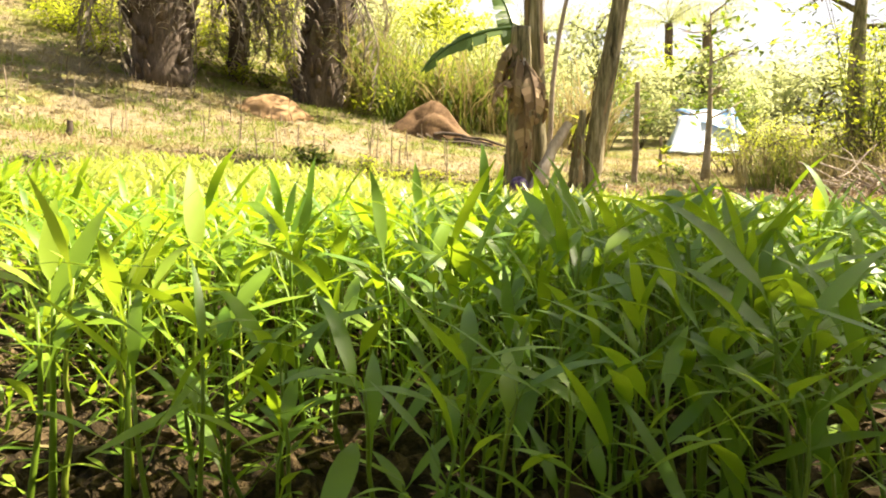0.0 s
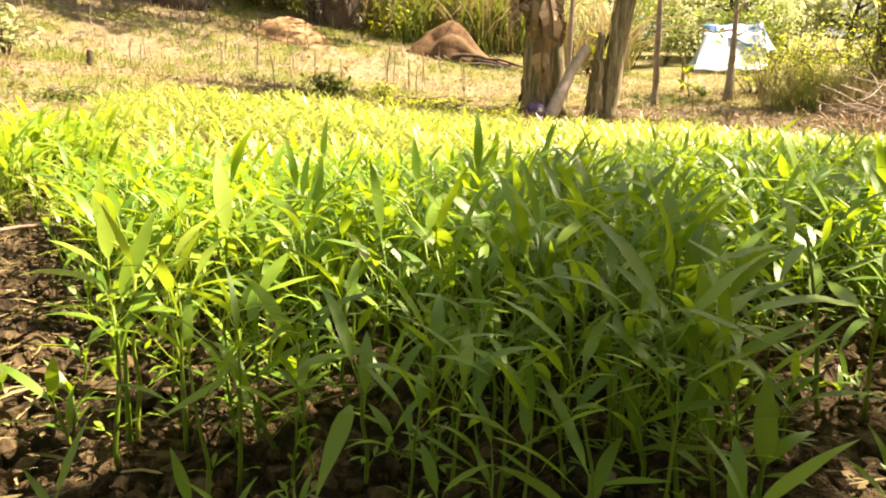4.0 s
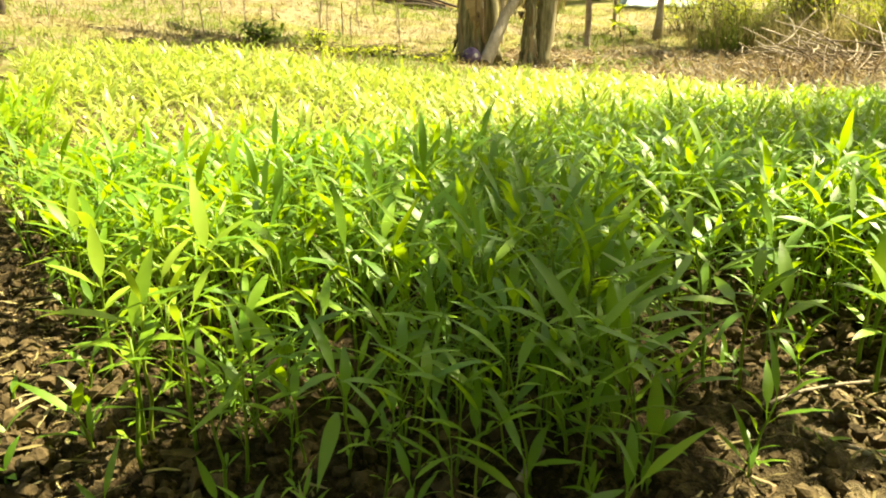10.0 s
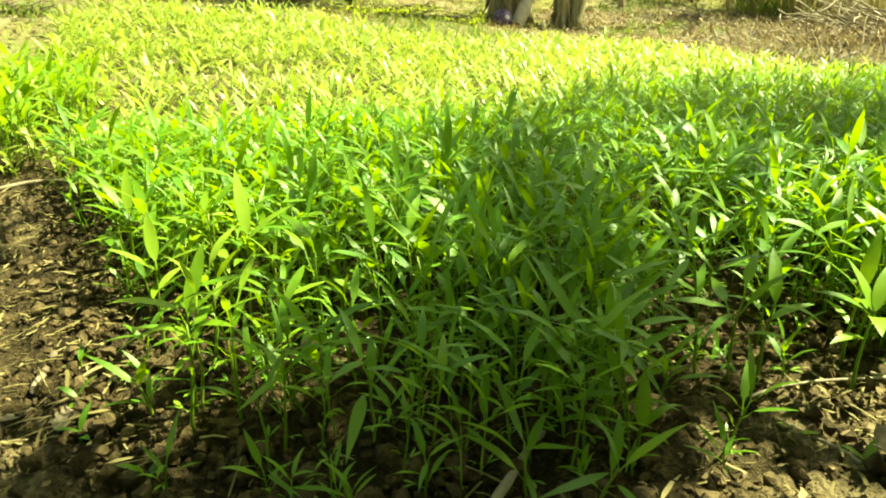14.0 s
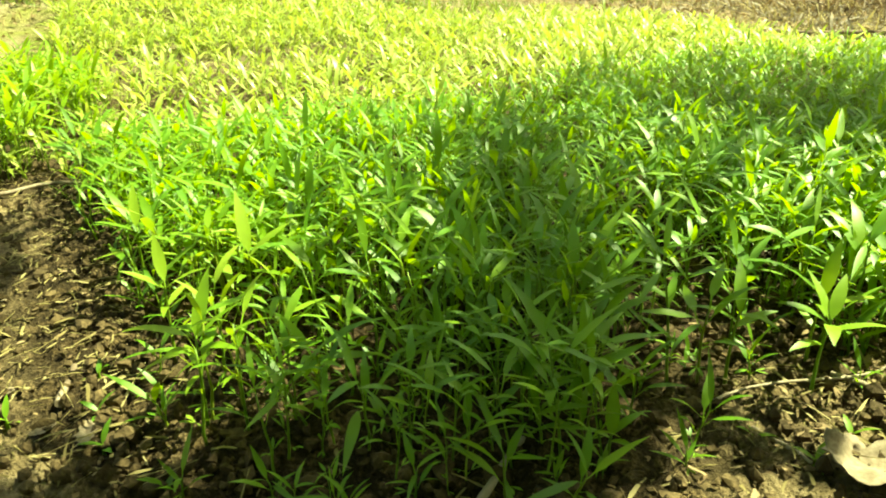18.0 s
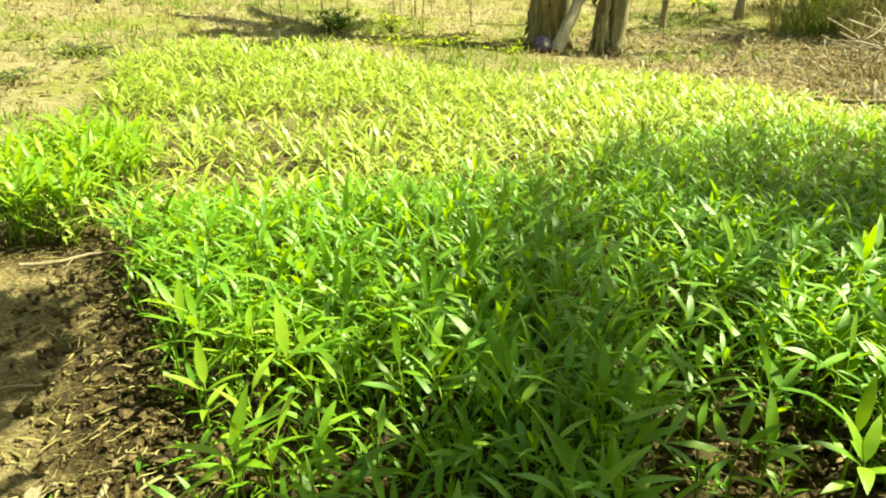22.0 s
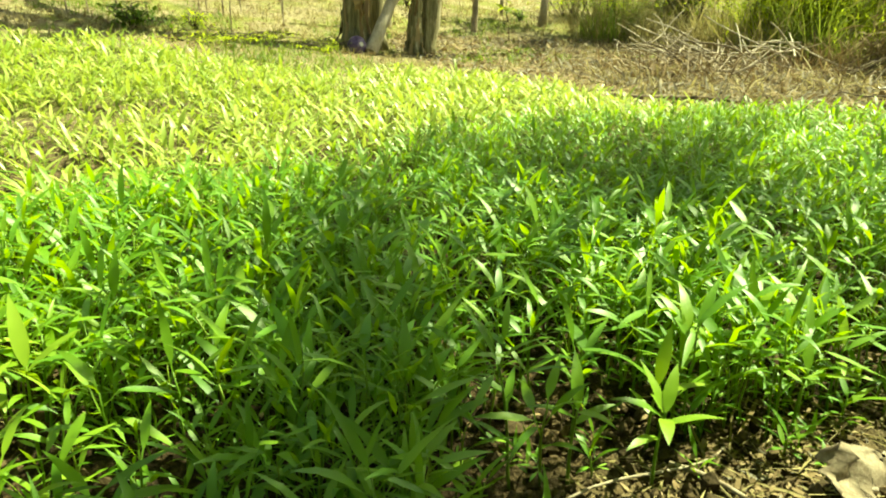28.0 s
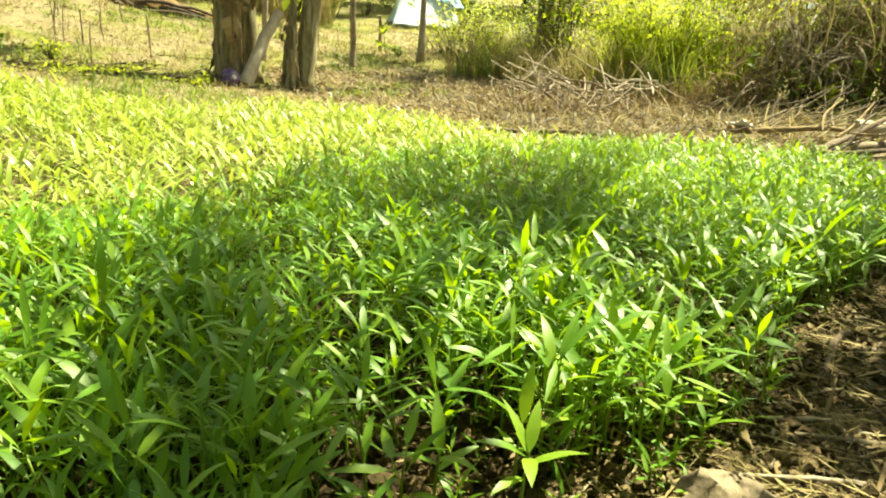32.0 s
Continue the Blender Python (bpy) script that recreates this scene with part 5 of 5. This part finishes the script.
def shelter():
    th = base("tarpaulin_shelter", (6.15, 12.9, ground_z(6.15, 12.9)), "white and blue tarpaulin shelter among the trees", "shelter")
    g = np.random.default_rng(5)

    def sheet(name, a, b, c, d, mat, label):
        n = 14
        V = []
        for i in range(n + 1):
            for j in range(n + 1):
                u, v = i / n, j / n
                p = (np.array(a) * (1 - u) + np.array(b) * u) * (1 - v) + (np.array(d) * (1 - u) + np.array(c) * u) * v
                V.append(p + (0, 0.03 * math.sin(9 * u + 2 * v), -0.06 * math.sin(math.pi * v) + 0.02 * math.sin(14 * u)))
        F = [(i * (n + 1) + j, (i + 1) * (n + 1) + j, (i + 1) * (n + 1) + j + 1, i * (n + 1) + j + 1) for i in range(n) for j in range(n)]
        ob = np_object(name, V, F, mat, th, label)
        ob.modifiers.new("thickness", "SOLIDIFY").thickness = 0.006

    sheet("front_sheet", (-0.85, -0.45, 0.02), (0.62, -0.35, 0.02), (0.62, 0.05, 0.72), (-0.45, 0.05, 0.72), TARP, "white sloping sheet")
    sheet("ridge_sheet", (0.02, -0.10, 0.60), (0.80, -0.22, 0.36), (0.74, 0.30, 0.90), (-0.42, 0.30, 0.88), BLUETARP, "blue ridge sheet")
    sheet("end_sheet", (0.64, -0.3, 0.0), (0.9, 0.6, 0.0), (0.8, 0.3, 0.84), (0.66, 0.0, 0.74), BLUETARP, "blue end sheet")
    sheet("rear_sheet", (-0.45, 1.0, 0.02), (0.8, 1.0, 0.02), (0.72, 0.3, 0.84), (-0.25, 0.3, 0.84), TARP, "white rear sheet")
    for px, py, h in ((-0.45, 0.1, 0.74), (0.68, 0.12, 0.80)):
        V, F = tube([(px, py, -0.05), (px, py, h / 2), (px, py, h)], [0.025, 0.024, 0.022], 7)
        np_object("pole", V, F, WOOD, th)


shelter()

# hillside: stubs, tufts and low bushes


def hillside():
    g = np.random.default_rng(131)
    for i in range(75):
        x, y = g.uniform(-4.8, 0.9), g.uniform(6.6, 9.8)
        upright("dry_stalk", x, y, g.uniform(0.12, 0.38), g.uniform(0.004, 0.009), "thin dry cut stalk standing on the hillside", 300 + i, (g.uniform(-0.04, 0.04), g.uniform(-0.04, 0.04)), WOOD, "dry stalks on the hillside", "stalk")
    for i in range(26):
        x, y = g.uniform(2.0, 5.2), g.uniform(6.8, 10.5)
        upright("dry_stalk", x, y, g.uniform(0.10, 0.25), g.uniform(0.004, 0.008), "thin dry stalk beside the posts", 400 + i, (g.uniform(-0.04, 0.04), g.uniform(-0.04, 0.04)), WOOD, "dry stalks past the clump", "stalk")
    n = 15000
    X, Y = g.uniform(-6, 7.5, n), g.uniform(2.6, 13, n)
    N = np.array([noise.noise((x * 0.9, y * 0.9, 4)) + 0.35 * noise.noise((x * 3.1, y * 3.1, 8)) for x, y in zip(X, Y)])
    out = bed_distance(X, Y) < -0.1
    heap, dry = Heap(), Heap()
    for pile, pick in ((heap, out & (N > 0.30 * smooth(0.8, 2.0, X))), (dry, out & (N <= 0.30 * smooth(0.8, 2.0, X)) & (g.random(n) < 0.5))):
        x, y = np.repeat(X[pick], 7), np.repeat(Y[pick], 7)
        m = len(x)
        x, y = x + g.uniform(-0.05, 0.05, m), y + g.uniform(-0.05, 0.05, m)
        pile.add(*blades(np.stack([x, y, height(x, y)], 1), g.uniform(0, 6.28, m), g.uniform(0.4, 1.4, m), g.uniform(0.03, 0.11, m), g.uniform(0.005, 0.012, m), g.uniform(0.2, 1.5, m), 3))
    tagged(np_object("weed_tufts", *heap.arrays(), GREENGRASS), "low green weeds dotted over the slope", "weeds", kind="stuff")
    tagged(np_object("dry_tufts", *dry.arrays(), DRYGRASS), "short dry grass over the slope", "grass", kind="stuff")


hillside()
bush("bush", -0.62, 6.35, 0.22, 0.42, 260, 0.07, BUSH, "low dark green bush on the dry slope", 141)
bush("bush", -0.15, 6.7, 0.16, 0.24, 120, 0.06, BRIGHT, "small yellow-green weed on the slope", 142)
bush("bush", 0.35, 6.3, 0.10, 0.8, 600, 0.035, BRIGHT, "low patch of green weeds near the clump", 143)
bush("bush", -0.05, 6.0, 0.10, 1.0, 600, 0.035, BRIGHT, "low patch of green weeds near the clump", 154)
bush("bush", 0.9, 6.1, 0.12, 0.7, 600, 0.035, BRIGHT, "low patch of green weeds near the clump", 144)
bush("bush", -3.35, 6.4, 0.42, 0.5, 260, 0.09, HAZYLEAF, "young leafy shrub on the slope", 145)
bush("bush", -4.3, 5.9, 0.2, 0.5, 160, 0.07, BUSH, "low green weeds on the dry slope", 146)
bush("bush", -2.35, 4.0, 0.10, 0.5, 200, 0.045, GREENGRASS, "low green weeds beside the bed", 147)
bush("bush", -2.1, 4.7, 0.10, 0.4, 160, 0.045, GREENGRASS, "low green weeds beside the bed", 148)
upright("stump", -2.75, 6.55, 0.13, 0.035, "short black burnt stump", 149, (0.03, 0), BARK, category="stump")
bush("seedling", 3.75, 8.9, 0.45, 0.3, 12, 0.16, BRIGHT, "young broad-leaved seedling on bare ground", 151, 1, 0.6, "seedling")
bush("bush", 4.0, 9.0, 0.18, 0.3, 100, 0.06, BUSH, "small dark weed on bare ground", 152)
bush("banana_sucker", 2.9, 10.5, 0.7, 0.5, 14, 0.34, BRIGHT, "young banana sucker with broad leaves", 153, 1, 0.4, "banana plant")

# thicket beside the heaps


def tree(name, x, y, tall, r, wide, leaves, size, material, label, seed, group="", narrow=0.42, bole=0.5, bark=None):
    """One bole that tapers, limbs that fork from it, leaves in clumps at their ends."""
    g = np.random.default_rng(seed)
    th = base(name, (x, y, ground_z(x, y) - 0.05), label, "tree", group)
    wood, tips = Heap(), []
    t = np.linspace(0, 1, 9)
    P = np.stack([0.05 * tall * np.sin(2 * t + g.uniform(0, 6)), 0.05 * tall * np.sin(2.3 * t + g.uniform(0, 6)), tall * 0.85 * t], 1)
    P[:, :2] -= P[0, :2]
    wood.add(*tube(P, np.linspace(r, r * 0.2, 9) * (1 + 0.3 * np.exp(-t * 9)), 10, g, 0.06))
    for i in range(11):
        u = bole + (1 - bole) * (i + g.random()) / 11
        at = np.array([np.interp(u, t, P[:, k]) for k in range(3)])
        a = i * 2.4 + g.uniform(-0.3, 0.3)
        L = wide * 0.5 * g.uniform(0.6, 1.05) * (1.15 - 0.5 * u)
        end = at + (math.cos(a) * L, math.sin(a) * L, L * g.uniform(0.1, 0.7))
        mid = (at + end) / 2 + g.standard_normal(3) * 0.06 * L
        wood.add(*tube(np.array([at, mid, end]), [r * 0.3, r * 0.2, r * 0.06], 5))
        for _ in range(4):
            tip = mid + (end - mid) * g.random() + g.standard_normal(3) * 0.22 * L
            wood.add(*tube(np.array([mid, (mid + tip) / 2, tip]), [r * 0.12, r * 0.08, r * 0.03], 4, cap=False))
            tips.append(tip)
        tips.append(end)
    np_object("branchwork", *wood.arrays(), bark or BARK, th)
    np_object("foliage", *leaf_cloud(g, tips, (wide * 0.08, wide * 0.08, tall * 0.04), leaves, size, narrow), material, th)
    return th


def vine_curtain(x, y, tall, wide, strands, seed, material):
    """Dry stems and leaves that hang in bundles from a shrub's top towards the ground."""
    g = np.random.default_rng(seed)
    n = strands
    knots = np.stack([g.uniform(-wide / 2, wide / 2, 9), 0.2 * g.standard_normal(9), tall * g.uniform(0.25, 1.0, 9)], 1)
    k = g.integers(0, 9, n)
    P = knots[k] + g.standard_normal((n, 3)) * (0.07, 0.07, 0.06 * tall)
    L = P[:, 2] * g.uniform(0.25, 0.95, n)
    V, F = blades(P, g.uniform(0, 6.28, n), g.uniform(-1.5, 0.9, n), L * g.uniform(0.5, 1.0, n), g.uniform(0.005, 0.018, n), g.uniform(0.3, 1.9, n), 6, 0.3, 0.3, g.uniform(-2, 2, n), 0.5, 0.3, g)
    V[:, 2] = np.maximum(V[:, 2], 0.0)
    ob = np_object("dry_vine", V, F, material)
    ob.location = (x, y, ground_z(x, y) - 0.01)
    tagged(ob, "curtain of hanging dry brown vines", "dry vine", "dry vines of the thicket")


def thicket():
    g = np.random.default_rng(161)
    for i in range(18):
        x, y = g.uniform(4.2, 5.8), g.uniform(6.2, 8.4)
        grass_clump("grass_clump", x, y, g.uniform(0.4, 0.85), 0.6, 150, (DRYGRASS, DRYGRASS, GREENGRASS)[i % 3], "tall dry straw-coloured grass", 500 + i, group="grass by the thicket")
    for i in range(9):
        x, y = g.uniform(5.0, 6.3), g.uniform(4.8, 5.5)
        grass_clump("grass_clump", x, y, g.uniform(0.35, 0.6), 0.6, 150, (DRYVINE, GREENGRASS, DRYGRASS)[i % 3], "tangled grass, brown and green", 520 + i, group="grass of the thicket", width=0.012)
    for i in range(26):
        x, y = g.uniform(4.9, 7.0), g.uniform(5.3, 6.3)
        grass_clump("grass_clump", x, y, g.uniform(0.5, 1.0), 0.5, 170, (BRIGHT, GREENGRASS, BRIGHT, DRYGRASS)[i % 4], "tall yellow-green grass in front of the bushes", 1500 + i, group="green grass of the thicket", width=0.011, bow=(0.2, 1.8))
    for i in range(20):
        x, y = 5.35 + 0.19 * i + g.uniform(-0.12, 0.12), 4.45 + 0.25 * (i % 2) + g.uniform(-0.1, 0.15)
        vine_curtain(x, y - 0.12, g.uniform(0.6, 0.8) + 0.9 * min(1, i / 6), 0.7, 180, 560 + i, (DRYVINE, DRYGRASS, GREYFROND)[i % 3])
    for i in range(17):
        x, y = 5.3 + 0.30 * i + g.uniform(-0.3, 0.3), 7.4 - 0.17 * i + g.uniform(-0.4, 0.9)
        bush("bush", x, y, g.uniform(1.3, 2.4), g.uniform(1.0, 1.5), 850, 0.07, BRIGHT if i % 6 else BUSH, "tangled leafy bush in the thicket", 540 + i, 10, 0.45, group="bushes of the thicket")
    for i in range(9):
        x, y = 5.15 + 0.18 * i + g.uniform(-0.1, 0.1), 5.95 - 0.07 * i + g.uniform(-0.2, 0.3)
        bush("bush", x, y, g.uniform(0.75, 1.35), g.uniform(0.6, 0.9), 2900, 0.036, BRIGHT, "small-leaved yellow-green bush in the thicket", 760 + i, 12, 0.5, group="bushes of the thicket", thick=0.005)
    for i in range(12):
        x, y = 6.5 + 0.24 * i + g.uniform(-0.15, 0.15), g.uniform(4.75, 5.5)
        bush("bush", x, y, g.uniform(0.8, 1.1) + 0.12 * i, 1.0, 650, 0.075, BUSH if i % 2 else BRIGHT, "dark leafy bush behind dry vines", 780 + i, 9, 0.5, group="bushes of the thicket")
    for i in range(9):
        x, y = 6.1 + 0.28 * i + g.uniform(-0.15, 0.15), g.uniform(4.25, 4.6)
        bush("bush", x, y, g.uniform(0.8, 1.1) + 0.08 * i, 0.8, 420, 0.06, GREENGRASS if i % 2 else BUSH, "leafy climber growing through dry vines", 960 + i, 8, 0.5, group="bushes of the thicket", thick=0.005)
    for i in range(12):
        x, y = g.uniform(5.3, 8.0), g.uniform(4.15, 4.7)
        bush("weed", x, y, g.uniform(0.35, 0.8), 0.4, 16, 0.13, BUSH if i % 2 else BRIGHT, "broad-leaved green weed among dry vines", 590 + i, 3, 0.75, "weed", group="weeds in the thicket")


thicket()
tree("sapling", 4.1, 8.6, 2.6, 0.05, 1.3, 240, 0.12, BUSH, "thin grey sapling with sparse leaves", 150, "", 0.5, 0.35, WOOD)
tree("tree", 5.5, 7.7, 4.4, 0.13, 2.2, 420, 0.17, BRIGHT, "broad-leaved tree with a mossy bole behind the thicket", 170, bark=TRUNK)

# vegetation behind the slope


def backdrop_bushes():
    g = np.random.default_rng(181)
    for i in range(16):
        x, y = -7.5 + 0.62 * i + g.uniform(-0.4, 0.4), 11.8 + g.uniform(-0.3, 1.8)
        bush("bush", x, y, g.uniform(0.5, 1.0) + (0.9 if i < 4 else 0), g.uniform(1.2, 1.8), 1100, 0.08, HAZYLEAF if i % 3 == 0 else BRIGHT, "leafy bush along the top of the slope", 600 + i, 8, 0.4, group="bushes along the slope")
    for i in range(15):
        x, y = -9.0 + 0.85 * i + g.uniform(-0.4, 0.4), 13.6 + g.uniform(-0.4, 1.6)
        bush("bush", x, y, g.uniform(1.1, 2.0), g.uniform(1.6, 2.4), 1500, 0.10, HAZYLEAF if i % 4 else BRIGHT, "pale green bush behind the slope", 860 + i, 9, 0.4, group="bushes behind the slope")
    for i in range(9):
        x, y = -4.2 + 0.5 * i + g.uniform(-0.2, 0.2), 10.9 + g.uniform(-0.3, 0.9)
        bush("bush", x, y, g.uniform(0.25, 0.5), g.uniform(0.6, 1.0), 260, 0.08, GREENGRASS if i % 2 else BRIGHT, "undergrowth at the foot of the palms", 880 + i, 7, 0.45, group="undergrowth of the palms")
    for i in range(9):
        x, y = g.uniform(4.7, 6.4), g.uniform(7.9, 9.6)
        bush("bush", x, y, g.uniform(0.5, 1.0), g.uniform(0.8, 1.2), 700, 0.05, BRIGHT if i % 3 else HAZYLEAF, "pale green bush beside the clearing", 900 + i, 9, 0.45, group="bushes beside the clearing")
    for i in range(12):
        x, y = 1.5 + 1.1 * i + g.uniform(-0.4, 0.4), 16.2 + g.uniform(0, 2.0)
        bush("bush", x, y, g.uniform(1.2, 2.3), 2.0, 2400, 0.10, HAZYLEAF, "pale bush beyond the shelter", 920 + i, 8, 0.42, group="bushes beyond the shelter")
    for i in range(18):
        x, y = -1.0 + 0.27 * i + g.uniform(-0.3, 0.3), 10.8 + g.uniform(0, 2.5)
        grass_clump("grass_clump", x, y, g.uniform(0.9, 1.9), 0.8, 150, GREENGRASS if i % 2 else DRYGRASS, "tall yellow-green grass behind the mound", 640 + i, group="grass behind the mound", width=0.03)
    # Haze on the distant trees comes from their paled leaf colour.
    for i in range(26):
        a = -0.75 + 1.75 * i / 25
        d = g.uniform(17, 24)
        low = 0.55 if 0.34 < a < 0.60 or -0.06 < a < 0.16 else 1.0
        tree("tree", d * math.sin(a), d * math.cos(a), g.uniform(2.6, 4.0) * low * (1.25 if a < -0.1 else 1.0), 0.12, g.uniform(3, 4.5), 3000, 0.20, HAZYLEAF if i % 4 else BRIGHT, "distant leafy tree in haze-pale green", 680 + i, "distant trees", 0.45, 0.3)
    for i in range(8):
        x, y = 2.6 + 0.8 * i + g.uniform(-0.3, 0.3), 14.2 + g.uniform(0, 1.5)
        bush("bush", x, y, g.uniform(0.9, 1.7), 1.6, 2200, 0.09, BUSH if i % 3 == 0 else HAZYLEAF, "leafy bush around the shelter", 720 + i, 8, 0.42, group="bushes around the shelter")


backdrop_bushes()

# unseen tree added beside the bed, its crown laid out to shade it


def shade_tree():
    """An added, unseen spreading tree beside the bed: boughs, each with its own fans of leaves."""
    g = np.random.default_rng(191)
    foot = np.array([3.1, -1.5, 0.0])
    th = base("shade_tree", (foot[0], foot[1], ground_z(3.1, -1.5) - 0.05), "unseen broad-leaved tree added to shade the bed", "tree")
    ray = np.array(SUN)
    fork = np.array([-0.35, 0.15, 2.05])
    wood, heap = Heap(), Heap()
    wood.add(*tube(np.array([(0, 0, 0), (-0.05, 0.05, 0.7), (-0.2, 0.1, 1.4), fork]), [0.13, 0.11, 0.09, 0.07], 10, g, 0.05))
    # Shadow outline wanted on the bed; leaf fans are set sunward of it.
    near_edge = ((0.36, -0.34), (0.50, -0.25), (0.63, -0.15), (0.8, -0.11), (1.2, -0.12), (1.6, 0.05), (2.0, 0.14), (2.3, 0.32), (2.7, 0.6))
    far_edge = ((0.36, 0.20), (0.44, 0.26), (0.60, 0.39), (0.75, 0.48), (0.88, 0.56), (1.0, 0.64), (1.12, 0.74), (1.27, 0.98), (1.42, 1.6), (1.56, 2.3), (2.2, 2.3), (2.7, 2.6))
    stand = []
    for y in np.arange(0.37, 2.7, 0.12):
        lo, hi = (np.interp(y, *zip(*edge)) for edge in (near_edge, far_edge))
        for x in np.arange(lo + 0.05, hi - 0.02, 0.12):
            bright = math.hypot(x - 2.03, y - 1.97) < 0.28 or math.hypot(x - 0.88, y - 1.68) < 0.09
            if not bright:
                stand.append((x + g.uniform(-0.02, 0.02), y + g.uniform(-0.02, 0.02), 0.065, g.uniform(230, 330) * float(np.interp(y, (0.4, 0.50, 0.60, 0.74, 1.1, 1.5, 2.0), (1.8, 1.5, 0.6, 0.28, 0.20, 0.15, 0.12))) * (1.0 if y < 0.55 or x < 0.02 else 0.5 if x < 0.24 else 1.1)))
    for x, y in ((-0.24, 0.66), (-0.22, 0.78), (-0.24, 0.92), (-0.22, 1.06), (-0.20, 1.2), (-0.12, 1.4), (-0.02, 1.6)):
        stand.append((x, y, 0.065, 75))
    for x, y in ((x, y) for x in np.arange(0.72, 2.0, 0.14) for y in np.arange(0.86, 1.4, 0.14)):
        if x > np.interp(y, *zip(*far_edge)) + 0.04 and bed_distance(x, y) > 0.05:
            stand.append((x + g.uniform(-0.04, 0.04), y + g.uniform(-0.04, 0.04), 0.06, 42))
    left_half, right_half = [tuple(f for f in stand if (f[0] < 0.5) == side) for side in (True, False)]
    boughs = (((0.10, 0.60), left_half),
              ((1.1, 1.4), right_half),
              ((1.75, 0.35), ((1.45, 0.52, 0.10), (1.62, 0.62, 0.10), (1.9, 0.80, 0.18), (2.5, 1.25, 0.16), (1.18, 0.57, 0.09, 320), (1.02, 0.62, 0.06, 260), (1.16, 0.46, 0.07, 260), (1.5, 0.42, 0.10, 500), (1.75, 0.50, 0.15, 600), (1.3, 0.62, 0.07, 500),
                              (2.9, 1.25, 0.22, 500), (3.4, 1.6, 0.28, 500), (3.9, 2.1, 0.30, 420), (3.2, 0.9, 0.25, 500), (3.0, 2.0, 0.2, 200))),
              ((-0.55, 0.20), ((-1.02, 1.20, 0.10), (-0.97, 1.36, 0.08), (-0.82, 1.10, 0.06, 500), (-0.95, 1.02, 0.09), (-1.06, 0.95, 0.12), (-0.84, 0.92, 0.06), (-1.12, 1.25, 0.12), (-0.98, 1.36, 0.10),
                               (-0.50, 0.42, 0.09), (-0.38, 0.40, 0.09), (-0.72, 0.40, 0.10), (-0.60, 0.50, 0.07), (-0.74, 0.54, 0.08))),
              # Unseen fans behind, added only to cut sky and bounced light.
              ((0.4, -0.6), tuple((-1.9 + 0.55 * i + 0.15 * math.sin(2.1 * j + i), -0.25 - 0.45 * j - 0.08 * (1 + math.sin(1.7 * i)) * (j > 0), 0.30, 1500) for i in range(9) for j in range(6) if abs(i - 4) + 1.3 * max(0, j - 2) < 5)))
    for (hx, hy), fans in boughs:
        hub = np.array([hx, hy, 0.1]) + ray * 2.75 - foot
        t = np.linspace(0, 1, 8)[:, None]
        wood.add(*tube(fork + (hub - fork) * t + g.standard_normal((8, 3)) * 0.04 * t * (1 - t) * 4, np.linspace(0.045, 0.012, 8), 7))
        for gx, gy, r, *thin in fans:
            c = np.array([gx, gy, 0.1]) + ray * g.uniform(2.6, 3.0) - foot
            t = np.linspace(0, 1, 5)[:, None]
            wood.add(*tube(hub + (c - hub) * t + g.standard_normal((5, 3)) * 0.03 * t * (1 - t) * 4, np.linspace(0.009, 0.004, 5), 5))
            heap.add(*leaf_cloud(g, [c], (r * 0.9, r * 0.9, r * 0.6), max(1, round((thin or [900])[0] * r)), 0.10, 0.5))
    np_object("trunk", *wood.arrays(), BARK, th)
    np_object("crown", *heap.arrays(), BUSH, th)


shade_tree()

# unseen trees added behind the path to close the place and block light

for k in range(9):
    tree("tree", -6.4 + 1.6 * k, -3.4 - 0.9 * (k % 3), 5.0 + 0.5 * (k % 4), 0.14, 3.6, 1100, 0.34, BUSH, "broad unseen leafy tree blocking light behind the path", 1700 + k, "trees along the path", 0.5, 0.12)
